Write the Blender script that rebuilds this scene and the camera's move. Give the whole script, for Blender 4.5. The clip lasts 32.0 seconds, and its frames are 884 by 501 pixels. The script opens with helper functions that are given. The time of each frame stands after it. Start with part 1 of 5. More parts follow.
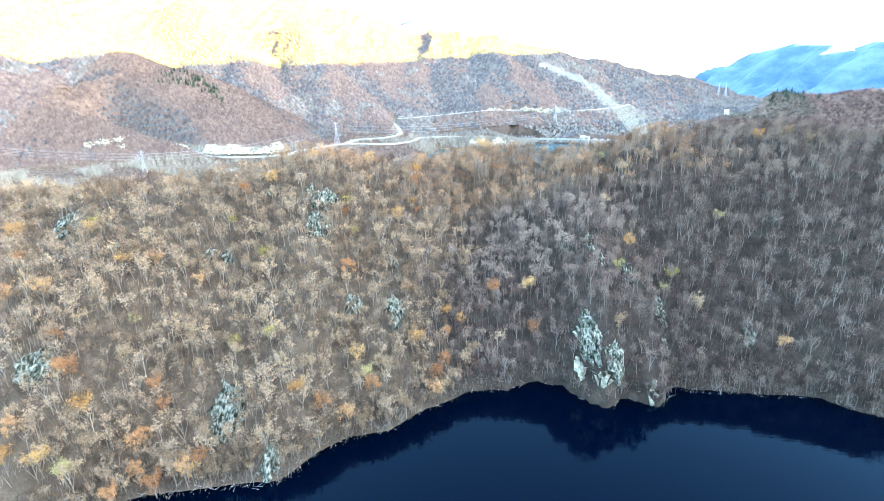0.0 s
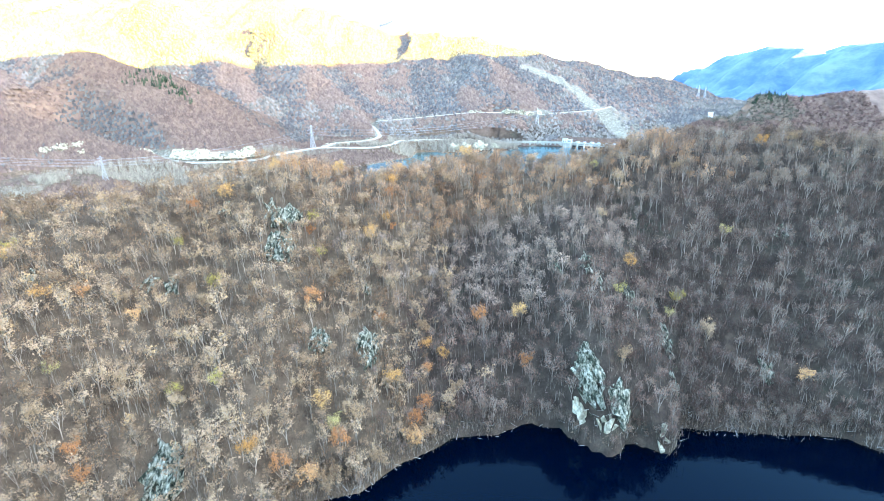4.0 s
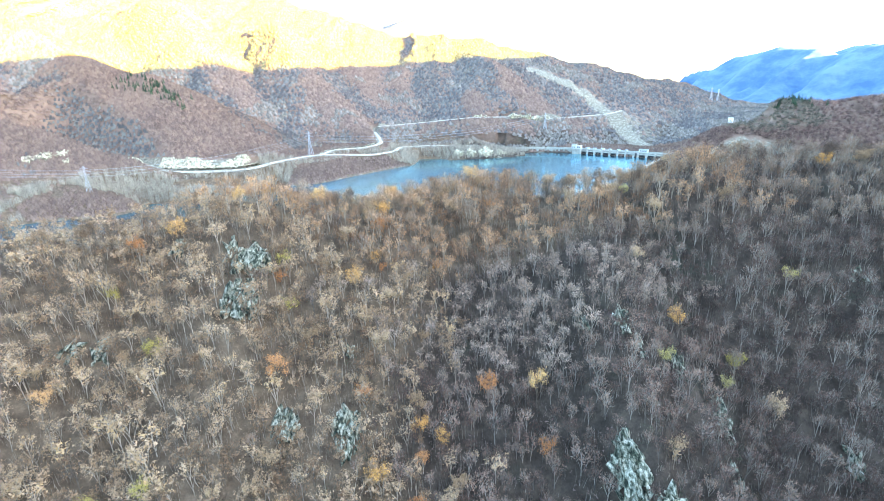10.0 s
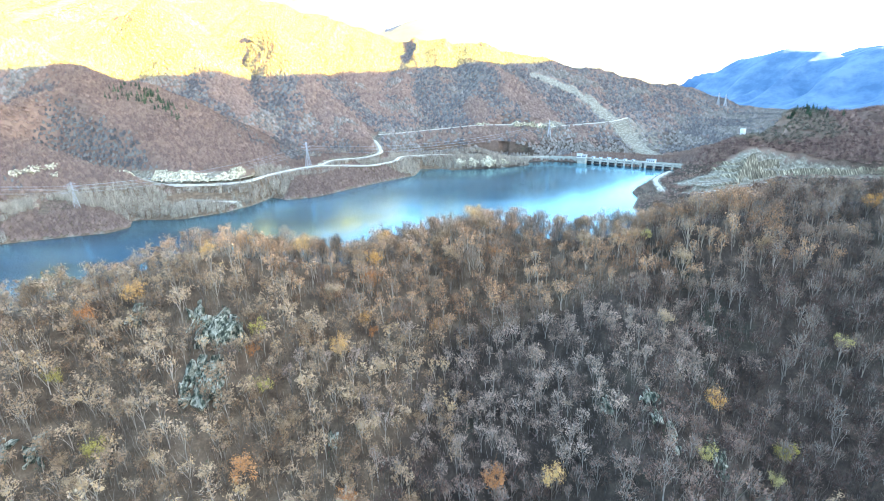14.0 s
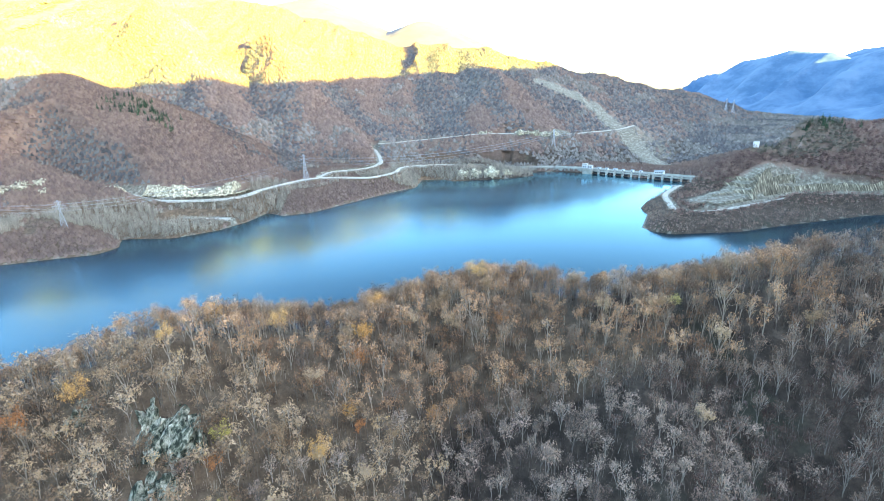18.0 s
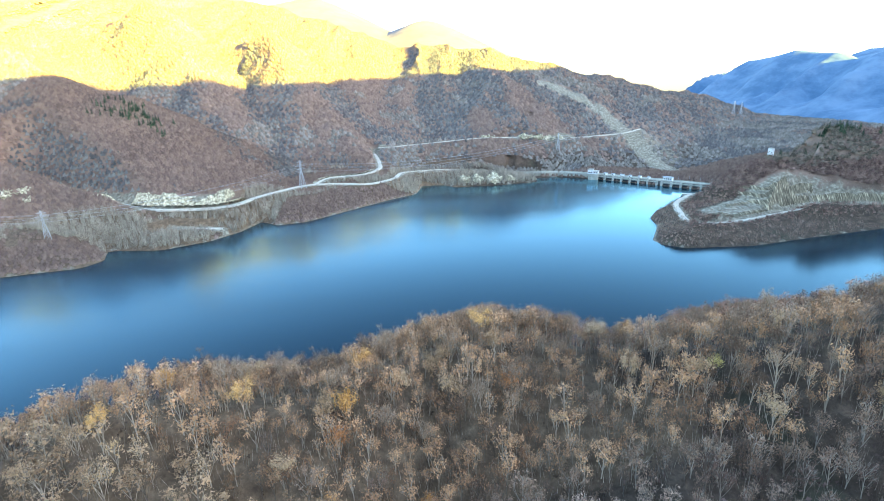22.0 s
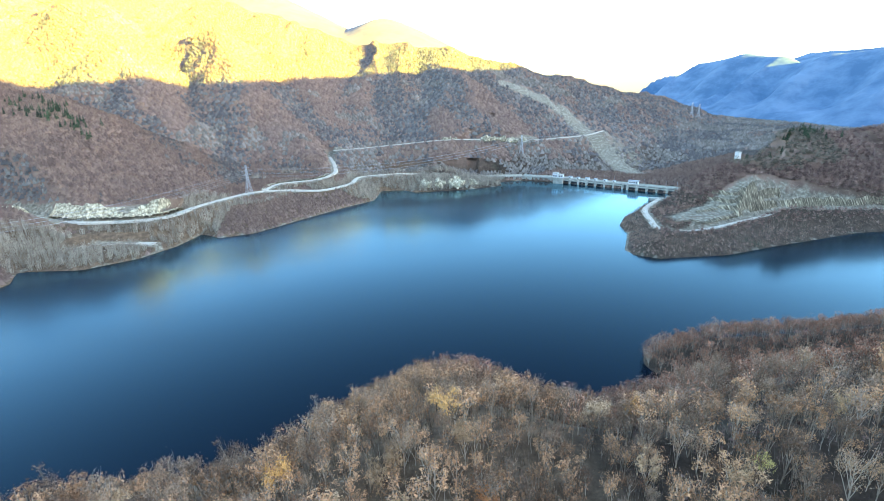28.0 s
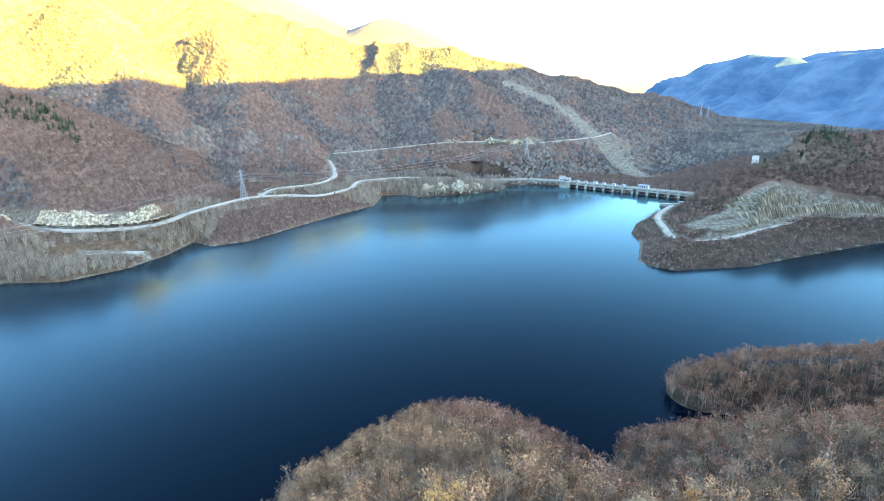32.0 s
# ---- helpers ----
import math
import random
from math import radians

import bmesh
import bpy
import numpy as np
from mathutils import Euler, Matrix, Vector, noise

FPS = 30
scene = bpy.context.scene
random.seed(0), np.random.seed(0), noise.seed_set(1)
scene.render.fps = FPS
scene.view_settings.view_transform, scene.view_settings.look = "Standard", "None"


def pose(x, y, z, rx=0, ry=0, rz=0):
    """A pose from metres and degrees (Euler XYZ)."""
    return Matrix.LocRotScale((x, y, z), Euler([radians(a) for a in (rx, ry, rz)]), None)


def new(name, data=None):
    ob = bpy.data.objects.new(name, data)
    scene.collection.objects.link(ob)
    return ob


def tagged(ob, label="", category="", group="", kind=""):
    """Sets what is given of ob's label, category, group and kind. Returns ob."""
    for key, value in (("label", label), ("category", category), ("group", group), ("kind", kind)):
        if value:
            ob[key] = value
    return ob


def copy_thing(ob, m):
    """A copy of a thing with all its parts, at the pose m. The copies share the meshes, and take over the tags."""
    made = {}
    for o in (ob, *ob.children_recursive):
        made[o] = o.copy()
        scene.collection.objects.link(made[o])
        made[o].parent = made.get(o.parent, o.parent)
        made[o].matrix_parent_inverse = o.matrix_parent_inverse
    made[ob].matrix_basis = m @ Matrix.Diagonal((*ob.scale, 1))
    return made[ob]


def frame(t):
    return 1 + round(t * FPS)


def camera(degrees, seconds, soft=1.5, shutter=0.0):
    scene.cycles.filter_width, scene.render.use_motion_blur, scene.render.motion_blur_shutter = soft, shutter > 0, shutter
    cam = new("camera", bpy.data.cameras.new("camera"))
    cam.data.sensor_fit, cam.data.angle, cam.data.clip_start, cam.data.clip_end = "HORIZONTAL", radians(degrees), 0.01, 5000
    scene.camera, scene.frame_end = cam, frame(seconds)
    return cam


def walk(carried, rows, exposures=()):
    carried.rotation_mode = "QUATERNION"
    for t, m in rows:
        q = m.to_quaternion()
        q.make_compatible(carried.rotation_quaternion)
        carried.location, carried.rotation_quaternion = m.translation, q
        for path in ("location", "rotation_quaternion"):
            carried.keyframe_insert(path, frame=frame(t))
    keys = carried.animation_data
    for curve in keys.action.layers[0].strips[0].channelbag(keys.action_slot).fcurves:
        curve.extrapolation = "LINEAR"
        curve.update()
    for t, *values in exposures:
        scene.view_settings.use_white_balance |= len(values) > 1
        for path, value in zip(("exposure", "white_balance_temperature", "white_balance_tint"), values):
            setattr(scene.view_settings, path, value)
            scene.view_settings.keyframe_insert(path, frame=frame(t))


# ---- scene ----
cam = camera(83.86, 32.0, soft=0.5)
METRES, EYE, TILT, LEAN, TURN = 180.0, 93.3, -18.72, 1.66, 0.0
ROWS = [
    (0.0, 0.0, 0.0, 0.0, 0.0, 0.0, -0.0),
    (0.5, 0.0004, 0.0141, 0.0047, 0.07, 0.03, -0.01),
    (1.0, 0.0007, 0.0281, 0.0094, 0.12, 0.07, -0.0),
    (1.5, 0.001, 0.0423, 0.0141, 0.14, 0.09, -0.0),
    (1.7, 0.0013, 0.0481, 0.016, 0.1, 0.1, 0.0),
    (1.9, 0.0016, 0.054, 0.018, -2.2, 0.11, 0.6),
    (2.0, 0.0018, 0.057, 0.0189, -2.26, 0.11, 0.63),
    (2.5, 0.0023, 0.0709, 0.0236, -2.23, 0.12, 0.6),
    (3.0, 0.0033, 0.0849, 0.0286, -2.19, 0.14, 0.61),
    (3.5, 0.0045, 0.0986, 0.0333, -2.14, 0.16, 0.61),
    (5.5, 0.0093, 0.1533, 0.053, -1.92, 0.2, 0.6),
    (6.0, 0.0107, 0.1676, 0.0576, -1.85, 0.22, 0.6),
    (6.5, 0.0119, 0.1817, 0.0624, -1.8, 0.23, 0.61),
    (7.0, 0.0131, 0.1956, 0.0671, -1.76, 0.25, 0.6),
    (7.5, 0.0142, 0.2097, 0.072, -1.7, 0.28, 0.6),
    (8.0, 0.0153, 0.2235, 0.0776, -1.69, 0.3, 0.58),
    (8.5, 0.0162, 0.2371, 0.0847, -1.65, 0.33, 0.59),
    (9.0, 0.0171, 0.2504, 0.0929, -1.63, 0.34, 0.58),
    (9.5, 0.0182, 0.2637, 0.101, -1.57, 0.37, 0.61),
    (10.0, 0.0194, 0.277, 0.1092, -1.54, 0.39, 0.59),
    (10.5, 0.0206, 0.2898, 0.118, -1.5, 0.42, 0.58),
    (11.0, 0.0216, 0.3026, 0.1272, -1.47, 0.43, 0.58),
    (11.5, 0.0226, 0.315, 0.1379, -1.44, 0.44, 0.58),
    (12.0, 0.0237, 0.3272, 0.149, -1.42, 0.48, 0.59),
    (12.5, 0.0245, 0.3394, 0.1604, -1.37, 0.51, 0.61),
    (13.0, 0.0255, 0.3513, 0.1718, -1.33, 0.52, 0.61),
    (13.5, 0.0263, 0.3631, 0.1829, -1.3, 0.53, 0.61),
    (14.0, 0.0272, 0.3752, 0.1941, -1.29, 0.52, 0.58),
    (14.5, 0.0283, 0.3874, 0.2053, -1.26, 0.52, 0.58),
    (16.5, 0.0331, 0.4361, 0.2531, -1.1, 0.49, 0.58),
    (17.0, 0.0337, 0.4488, 0.2652, -1.09, 0.52, 0.57),
    (17.5, 0.0347, 0.461, 0.2778, -1.04, 0.55, 0.58),
    (18.0, 0.0355, 0.4732, 0.2905, -1.01, 0.56, 0.6),
    (18.5, 0.0366, 0.4855, 0.3031, -0.98, 0.56, 0.6),
    (19.0, 0.0375, 0.4977, 0.3156, -0.95, 0.56, 0.59),
    (19.5, 0.0382, 0.5099, 0.3269, -0.93, 0.56, 0.57),
    (20.0, 0.039, 0.5229, 0.334, -0.89, 0.55, 0.58),
    (20.5, 0.0401, 0.5364, 0.3395, -0.85, 0.55, 0.59),
    (21.0, 0.0408, 0.5505, 0.3443, -0.83, 0.54, 0.58),
    (21.5, 0.042, 0.5648, 0.3494, -0.82, 0.52, 0.56),
    (22.0, 0.043, 0.5793, 0.3542, -0.81, 0.48, 0.51),
    (22.5, 0.0442, 0.5937, 0.3591, -0.79, 0.5, 0.52),
    (23.0, 0.045, 0.6084, 0.3639, -0.79, 0.45, 0.45),
    (23.5, 0.0465, 0.6232, 0.3685, -1.06, 0.44, 0.52),
    (24.0, 0.0478, 0.6381, 0.3748, -2.52, 0.42, 0.88),
    (24.5, 0.0491, 0.6526, 0.3804, -3.68, 0.41, 1.18),
    (25.0, 0.0506, 0.667, 0.3852, -4.46, 0.37, 1.33),
    (25.5, 0.0524, 0.6815, 0.3901, -4.98, 0.37, 1.5),
    (27.5, 0.0587, 0.7388, 0.4098, -5.13, 0.35, 1.5),
    (28.0, 0.0607, 0.7537, 0.4146, -5.08, 0.37, 1.5),
    (28.5, 0.0623, 0.7678, 0.4196, -5.05, 0.38, 1.48),
    (29.0, 0.064, 0.782, 0.4246, -5.02, 0.41, 1.47),
    (29.5, 0.0657, 0.7966, 0.4294, -4.98, 0.42, 1.47),
    (30.0, 0.0673, 0.8107, 0.4344, -4.93, 0.41, 1.44),
    (30.5, 0.0691, 0.8249, 0.4394, -4.91, 0.4, 1.38),
    (31.0, 0.071, 0.8388, 0.4443, -4.86, 0.46, 1.42),
    (31.5, 0.0727, 0.8526, 0.4493, -4.81, 0.44, 1.39),
    (32.0, 0.0746, 0.8665, 0.4542, -4.73, 0.46, 1.44),
]
walk(cam, [(t, pose(0, 0, EYE, TILT, LEAN, TURN) @ pose(METRES * x, METRES * y, METRES * z, 90 + pitch, roll, yaw)) for t, x, y, z, yaw, pitch, roll in ROWS],
     exposures=[(0.0, 5.52, 5850, 7), (6.0, 5.38, 5850, 7), (14.0, 4.92, 5850, 7), (20.0, 4.51, 5850, 7), (32.0, 4.35, 5850, 7)])

# ---- world and sun ----
SUN_AZ, SUN_EL = 125.0, 9.0          # degrees clockwise from +y, degrees up
world = bpy.data.worlds.new("sky")
scene.world = world
world.use_nodes = True
wn = world.node_tree
sky = wn.nodes.new("ShaderNodeTexSky")
sky.sky_type, sky.sun_disc = "NISHITA", False
sky.sun_elevation, sky.sun_rotation = radians(SUN_EL), radians(SUN_AZ)
sky.air_density, sky.dust_density, sky.altitude = 1.0, 1.4, 300
wn.links.new(sky.outputs[0], wn.nodes["Background"].inputs[0])
wn.nodes["Background"].inputs[1].default_value = 0.07
sun = new("sun", bpy.data.lights.new("sun", "SUN"))
sun.data.energy, sun.data.angle, sun.data.color = 5.0, radians(0.5), (1.0, 0.80, 0.07)
SUN_DIR = Vector((math.sin(radians(SUN_AZ)) * math.cos(radians(SUN_EL)), math.cos(radians(SUN_AZ)) * math.cos(radians(SUN_EL)), math.sin(radians(SUN_EL))))
sun.matrix_world = Matrix.Translation((600, -200, 600)) @ SUN_DIR.to_track_quat("Z", "Y").to_matrix().to_4x4()


# ---- materials ----
def material(name, rough=0.9, metal=0.0):
    m = bpy.data.materials.new(name)
    m.use_nodes = True
    b = m.node_tree.nodes["Principled BSDF"]
    b.inputs["Roughness"].default_value, b.inputs["Metallic"].default_value = rough, metal
    b.inputs["Specular IOR Level"].default_value = 0.25
    return m, m.node_tree, b


def node(nt, kind, **values):
    n = nt.nodes.new(kind)
    for k, v in values.items():
        n.inputs[k.replace("_", " ")].default_value = v
    return n


def ramp(nt, fac, stops):
    r = nt.nodes.new("ShaderNodeValToRGB")
    while len(r.color_ramp.elements) < len(stops):
        r.color_ramp.elements.new(0.5)
    for e, (p, c) in zip(r.color_ramp.elements, stops):
        e.position, e.color = p, (*c, 1)
    nt.links.new(fac, r.inputs[0])
    return r.outputs[0]


def noise_at(nt, scale, detail=4.0, rough=0.6, stretch=None):
    co = nt.nodes.new("ShaderNodeNewGeometry").outputs["Position"]
    if stretch:
        mp = nt.nodes.new("ShaderNodeMapping")
        mp.inputs["Scale"].default_value = stretch
        nt.links.new(co, mp.inputs[0])
        co = mp.outputs[0]
    n = node(nt, "ShaderNodeTexNoise", Scale=scale, Detail=detail, Roughness=rough)
    nt.links.new(co, n.inputs["Vector"])
    return n.outputs["Fac"]


def mix(nt, fac, a, b, mode="MIX"):
    m = nt.nodes.new("ShaderNodeMix")
    m.data_type, m.blend_type = "RGBA", mode
    for sock, v in ((m.inputs[0], fac), (m.inputs[6], a), (m.inputs[7], b)):
        if isinstance(v, (int, float)):
            sock.default_value = v
        elif isinstance(v, tuple):
            sock.default_value = (*v, 1)
        else:
            nt.links.new(v, sock)
    return m.outputs[2]


def bump(nt, bsdf, fac, strength, distance):
    b = node(nt, "ShaderNodeBump", Strength=strength, Distance=distance)
    nt.links.new(fac, b.inputs["Height"])
    nt.links.new(b.outputs[0], bsdf.inputs["Normal"])


def speckled(name, stops, scale, rough=0.9, fine=None, relief=0.0):
    """A surface whose colour runs over the stops by noise at two scales."""
    m, nt, b = material(name, rough)
    n1 = noise_at(nt, scale, 5)
    c = ramp(nt, n1, stops)
    n2 = noise_at(nt, fine or scale * 9, 3)
    c = mix(nt, 0.6, c, ramp(nt, n2, [(0.3, (0.55, 0.55, 0.55)), (0.7, (1.0, 1.0, 1.0))]), "MULTIPLY")
    nt.links.new(c, b.inputs["Base Color"])
    if relief:
        bump(nt, b, n2, 0.8, relief)
    return m


def tinted(name, stops, patch=0.02, by="tint", spread=0.3, clump=0.25):
    """Leaves and bark: each tree has its own shade, and whole patches differ a little."""
    m, nt, b = material(name, 0.85)
    if by == "random":
        fac = nt.nodes.new("ShaderNodeObjectInfo").outputs["Random"]
    else:
        a = nt.nodes.new("ShaderNodeAttribute")
        a.attribute_name = by
        fac = a.outputs["Fac"]
    isl = nt.nodes.new("ShaderNodeNewGeometry").outputs["Random Per Island"]
    s = node(nt, "ShaderNodeMath")
    s.operation = "MULTIPLY_ADD"
    nt.links.new(isl, s.inputs[0])
    s.inputs[1].default_value = clump
    nt.links.new(fac, s.inputs[2])
    s2 = node(nt, "ShaderNodeMath")
    s2.operation = "MULTIPLY_ADD"
    nt.links.new(noise_at(nt, patch, 3), s2.inputs[0])
    s2.inputs[1].default_value = spread
    nt.links.new(s.outputs[0], s2.inputs[2])
    s3 = node(nt, "ShaderNodeMath")
    s3.operation = "MULTIPLY"
    nt.links.new(s2.outputs[0], s3.inputs[0])
    s3.inputs[1].default_value = 1 / (1.0 + clump + spread)
    nt.links.new(ramp(nt, s3.outputs[0], stops), b.inputs["Base Color"])
    return m


BARK_STOPS = [(0.2, (0.105, 0.078, 0.055)), (0.45, (0.215, 0.165, 0.12)), (0.75, (0.45, 0.36, 0.27))]
LEAF_STOPS = [(0.2, (0.10, 0.056, 0.039)), (0.4, (0.18, 0.105, 0.073)), (0.58, (0.255, 0.155, 0.108)), (0.75, (0.325, 0.203, 0.143)), (0.9, (0.365, 0.222, 0.14))]
BARK = tinted("bark", BARK_STOPS, clump=0.6)
LEAF = tinted("dry_leaves", LEAF_STOPS)
GREY_BARK = tinted("grey_bark", [(0.22, (0.06, 0.047, 0.037)), (0.45, (0.15, 0.118, 0.092)), (0.72, (0.38, 0.31, 0.245))], clump=0.6)
HEAD_LEAF = tinted("beech_leaves_on_headland", [(0.2, (0.10, 0.06, 0.047)), (0.5, (0.19, 0.116, 0.09)), (0.8, (0.32, 0.208, 0.16))])
HEAD_DULL = tinted("dull_leaves_on_headland", [(0.2, (0.075, 0.062, 0.042)), (0.5, (0.145, 0.118, 0.082)), (0.8, (0.24, 0.19, 0.14))])
# darker copy of LEAF: the east slope's shade is put into the colour
SHADED_LEAF = tinted("shaded_brown_leaves", [(0.2, (0.06, 0.034, 0.024)), (0.4, (0.11, 0.063, 0.045)), (0.6, (0.165, 0.097, 0.07)), (0.85, (0.24, 0.15, 0.10))])
IVY = tinted("dark_green_ivy", [(0.2, (0.03, 0.0405, 0.02)), (0.5, (0.06, 0.0765, 0.036)), (0.8, (0.11, 0.126, 0.06))])
# lighter copy of LEAF: the upper slope's open skylight is put into the colour
LIT_LEAF = tinted("lit_dry_leaves", [(0.2, (0.19, 0.123, 0.086)), (0.4, (0.30, 0.20, 0.143)), (0.58, (0.40, 0.275, 0.198)), (0.75, (0.48, 0.335, 0.243)), (0.9, (0.52, 0.345, 0.21))])
RED_LEAF = tinted("red_brown_leaves", [(0.2, (0.175, 0.078, 0.046)), (0.5, (0.31, 0.149, 0.089)), (0.8, (0.43, 0.223, 0.135))])
WARM_LEAF = tinted("tan_leaves", [(0.2, (0.19, 0.112, 0.060)), (0.4, (0.32, 0.197, 0.108)), (0.58, (0.43, 0.278, 0.158)), (0.75, (0.52, 0.348, 0.202)), (0.9, (0.58, 0.355, 0.15))])
RIDGE_LEAF = tinted("brown_ridge_leaves", [(0.2, (0.20, 0.107, 0.056)), (0.5, (0.42, 0.228, 0.115)), (0.8, (0.60, 0.345, 0.175))])
GREY_LEAF = tinted("grey_brown_ridge_leaves", [(0.2, (0.115, 0.07, 0.046)), (0.5, (0.22, 0.138, 0.09)), (0.8, (0.33, 0.212, 0.138))])
UNDER = tinted("undergrowth_twigs", [(0.2, (0.055, 0.034, 0.027)), (0.5, (0.115, 0.073, 0.059)), (0.8, (0.20, 0.132, 0.107))])
WARM_UNDER = tinted("tan_brush", [(0.2, (0.07, 0.045, 0.028)), (0.5, (0.135, 0.09, 0.057)), (0.8, (0.225, 0.155, 0.10))])
BARK_ONE = tinted("bark_single", BARK_STOPS, by="random")
LEAF_ONE = tinted("dry_leaves_single", [(0.2, (0.135, 0.08, 0.048)), (0.45, (0.23, 0.142, 0.087)), (0.65, (0.315, 0.203, 0.127)), (0.85, (0.375, 0.24, 0.14))], by="random")
GOLD = tinted("gold_leaves", [(0.25, (0.49, 0.232, 0.058)), (0.55, (0.63, 0.325, 0.092)), (0.8, (0.69, 0.41, 0.15))], by="random")
RUST = tinted("rust_leaves", [(0.25, (0.425, 0.172, 0.06)), (0.55, (0.6, 0.276, 0.1)), (0.8, (0.675, 0.38, 0.16))], by="random")
YELLOW = tinted("yellow_leaves", [(0.25, (0.40, 0.30, 0.07)), (0.55, (0.52, 0.40, 0.10)), (0.8, (0.56, 0.45, 0.17))], by="random")
TAN = tinted("pale_tan_leaves", [(0.25, (0.31, 0.19, 0.10)), (0.55, (0.42, 0.27, 0.145)), (0.8, (0.50, 0.335, 0.19))], by="random")
FAR_BROWN = tinted("far_brown_crowns", [(0.15, (0.135, 0.089, 0.069)), (0.5, (0.205, 0.139, 0.107)), (0.85, (0.285, 0.195, 0.149))], patch=0.012, spread=1.0, clump=0.16)
FAR_GREY = tinted("far_grey_crowns", [(0.2, (0.224, 0.192, 0.151)), (0.5, (0.349, 0.301, 0.237)), (0.8, (0.492, 0.433, 0.342))], patch=0.015, spread=0.6, clump=0.2)
# grey woods about the dam, and painted shade of gullies and west faces
SHADED_GREY = tinted("shaded_grey_crowns", [(0.2, (0.080, 0.072, 0.067)), (0.5, (0.132, 0.118, 0.108)), (0.8, (0.20, 0.178, 0.16))], patch=0.015, spread=0.6, clump=0.2)
MID_TONE = tinted("pale_grey_brown_crowns", [(0.2, (0.125, 0.108, 0.090)), (0.5, (0.195, 0.168, 0.140)), (0.8, (0.275, 0.24, 0.20))], patch=0.015, spread=0.6, clump=0.2)
PINE = tinted("pine_needles", [(0.2, (0.03, 0.05, 0.03)), (0.8, (0.06, 0.10, 0.05))])
ROCK, nt, b = material("lichen_rock", 0.9)
n1 = noise_at(nt, 0.9, 5, 0.65, (1.6, 0.7, 0.7))
c = ramp(nt, n1, [(0.39, (0.028, 0.033, 0.021)), (0.46, (0.11, 0.115, 0.075)), (0.53, (0.31, 0.29, 0.21)), (0.64, (0.60, 0.55, 0.42))])
nt.links.new(mix(nt, 0.5, c, ramp(nt, noise_at(nt, 5.0, 3), [(0.35, (0.4, 0.4, 0.38)), (0.6, (1.0, 1.0, 1.0))]), "MULTIPLY"), b.inputs["Base Color"])
bump(nt, b, n1, 0.9, 0.5)
PALE_ROCK = speckled("pale_cut_rock", [(0.34, (0.17, 0.145, 0.095)), (0.48, (0.44, 0.385, 0.265)), (0.62, (0.78, 0.70, 0.50))], 0.4, 0.9, 1.8, 0.6)
ROAD = speckled("pale_gravel_road", [(0.3, (0.454, 0.41, 0.335)), (0.7, (0.605, 0.55, 0.447))], 0.2, 0.9, 2.0)
CONCRETE = speckled("weathered_concrete", [(0.3, (0.374, 0.36, 0.306)), (0.7, (0.572, 0.55, 0.468))], 0.15, 0.85, 1.2)
DARK_CONCRETE = speckled("stained_concrete", [(0.3, (0.10, 0.10, 0.10)), (0.7, (0.20, 0.20, 0.19))], 0.2, 0.85, 1.5)
WHITE = speckled("white_render", [(0.3, (0.72, 0.72, 0.70)), (0.7, (0.82, 0.82, 0.80))], 0.3, 0.7, 2.0)
STEEL = speckled("galvanised_steel", [(0.3, (0.42, 0.43, 0.44)), (0.7, (0.58, 0.59, 0.60))], 0.5, 0.5, 4.0)
DARK = speckled("dark_opening", [(0.3, (0.03, 0.03, 0.035)), (0.7, (0.06, 0.06, 0.065))], 0.5)
WOOD = speckled("bleached_driftwood", [(0.3, (0.34, 0.30, 0.25)), (0.7, (0.55, 0.51, 0.45))], 1.5)
ROOF = speckled("grey_roof_sheet", [(0.3, (0.30, 0.33, 0.36)), (0.7, (0.45, 0.48, 0.50))], 0.4, 0.6)


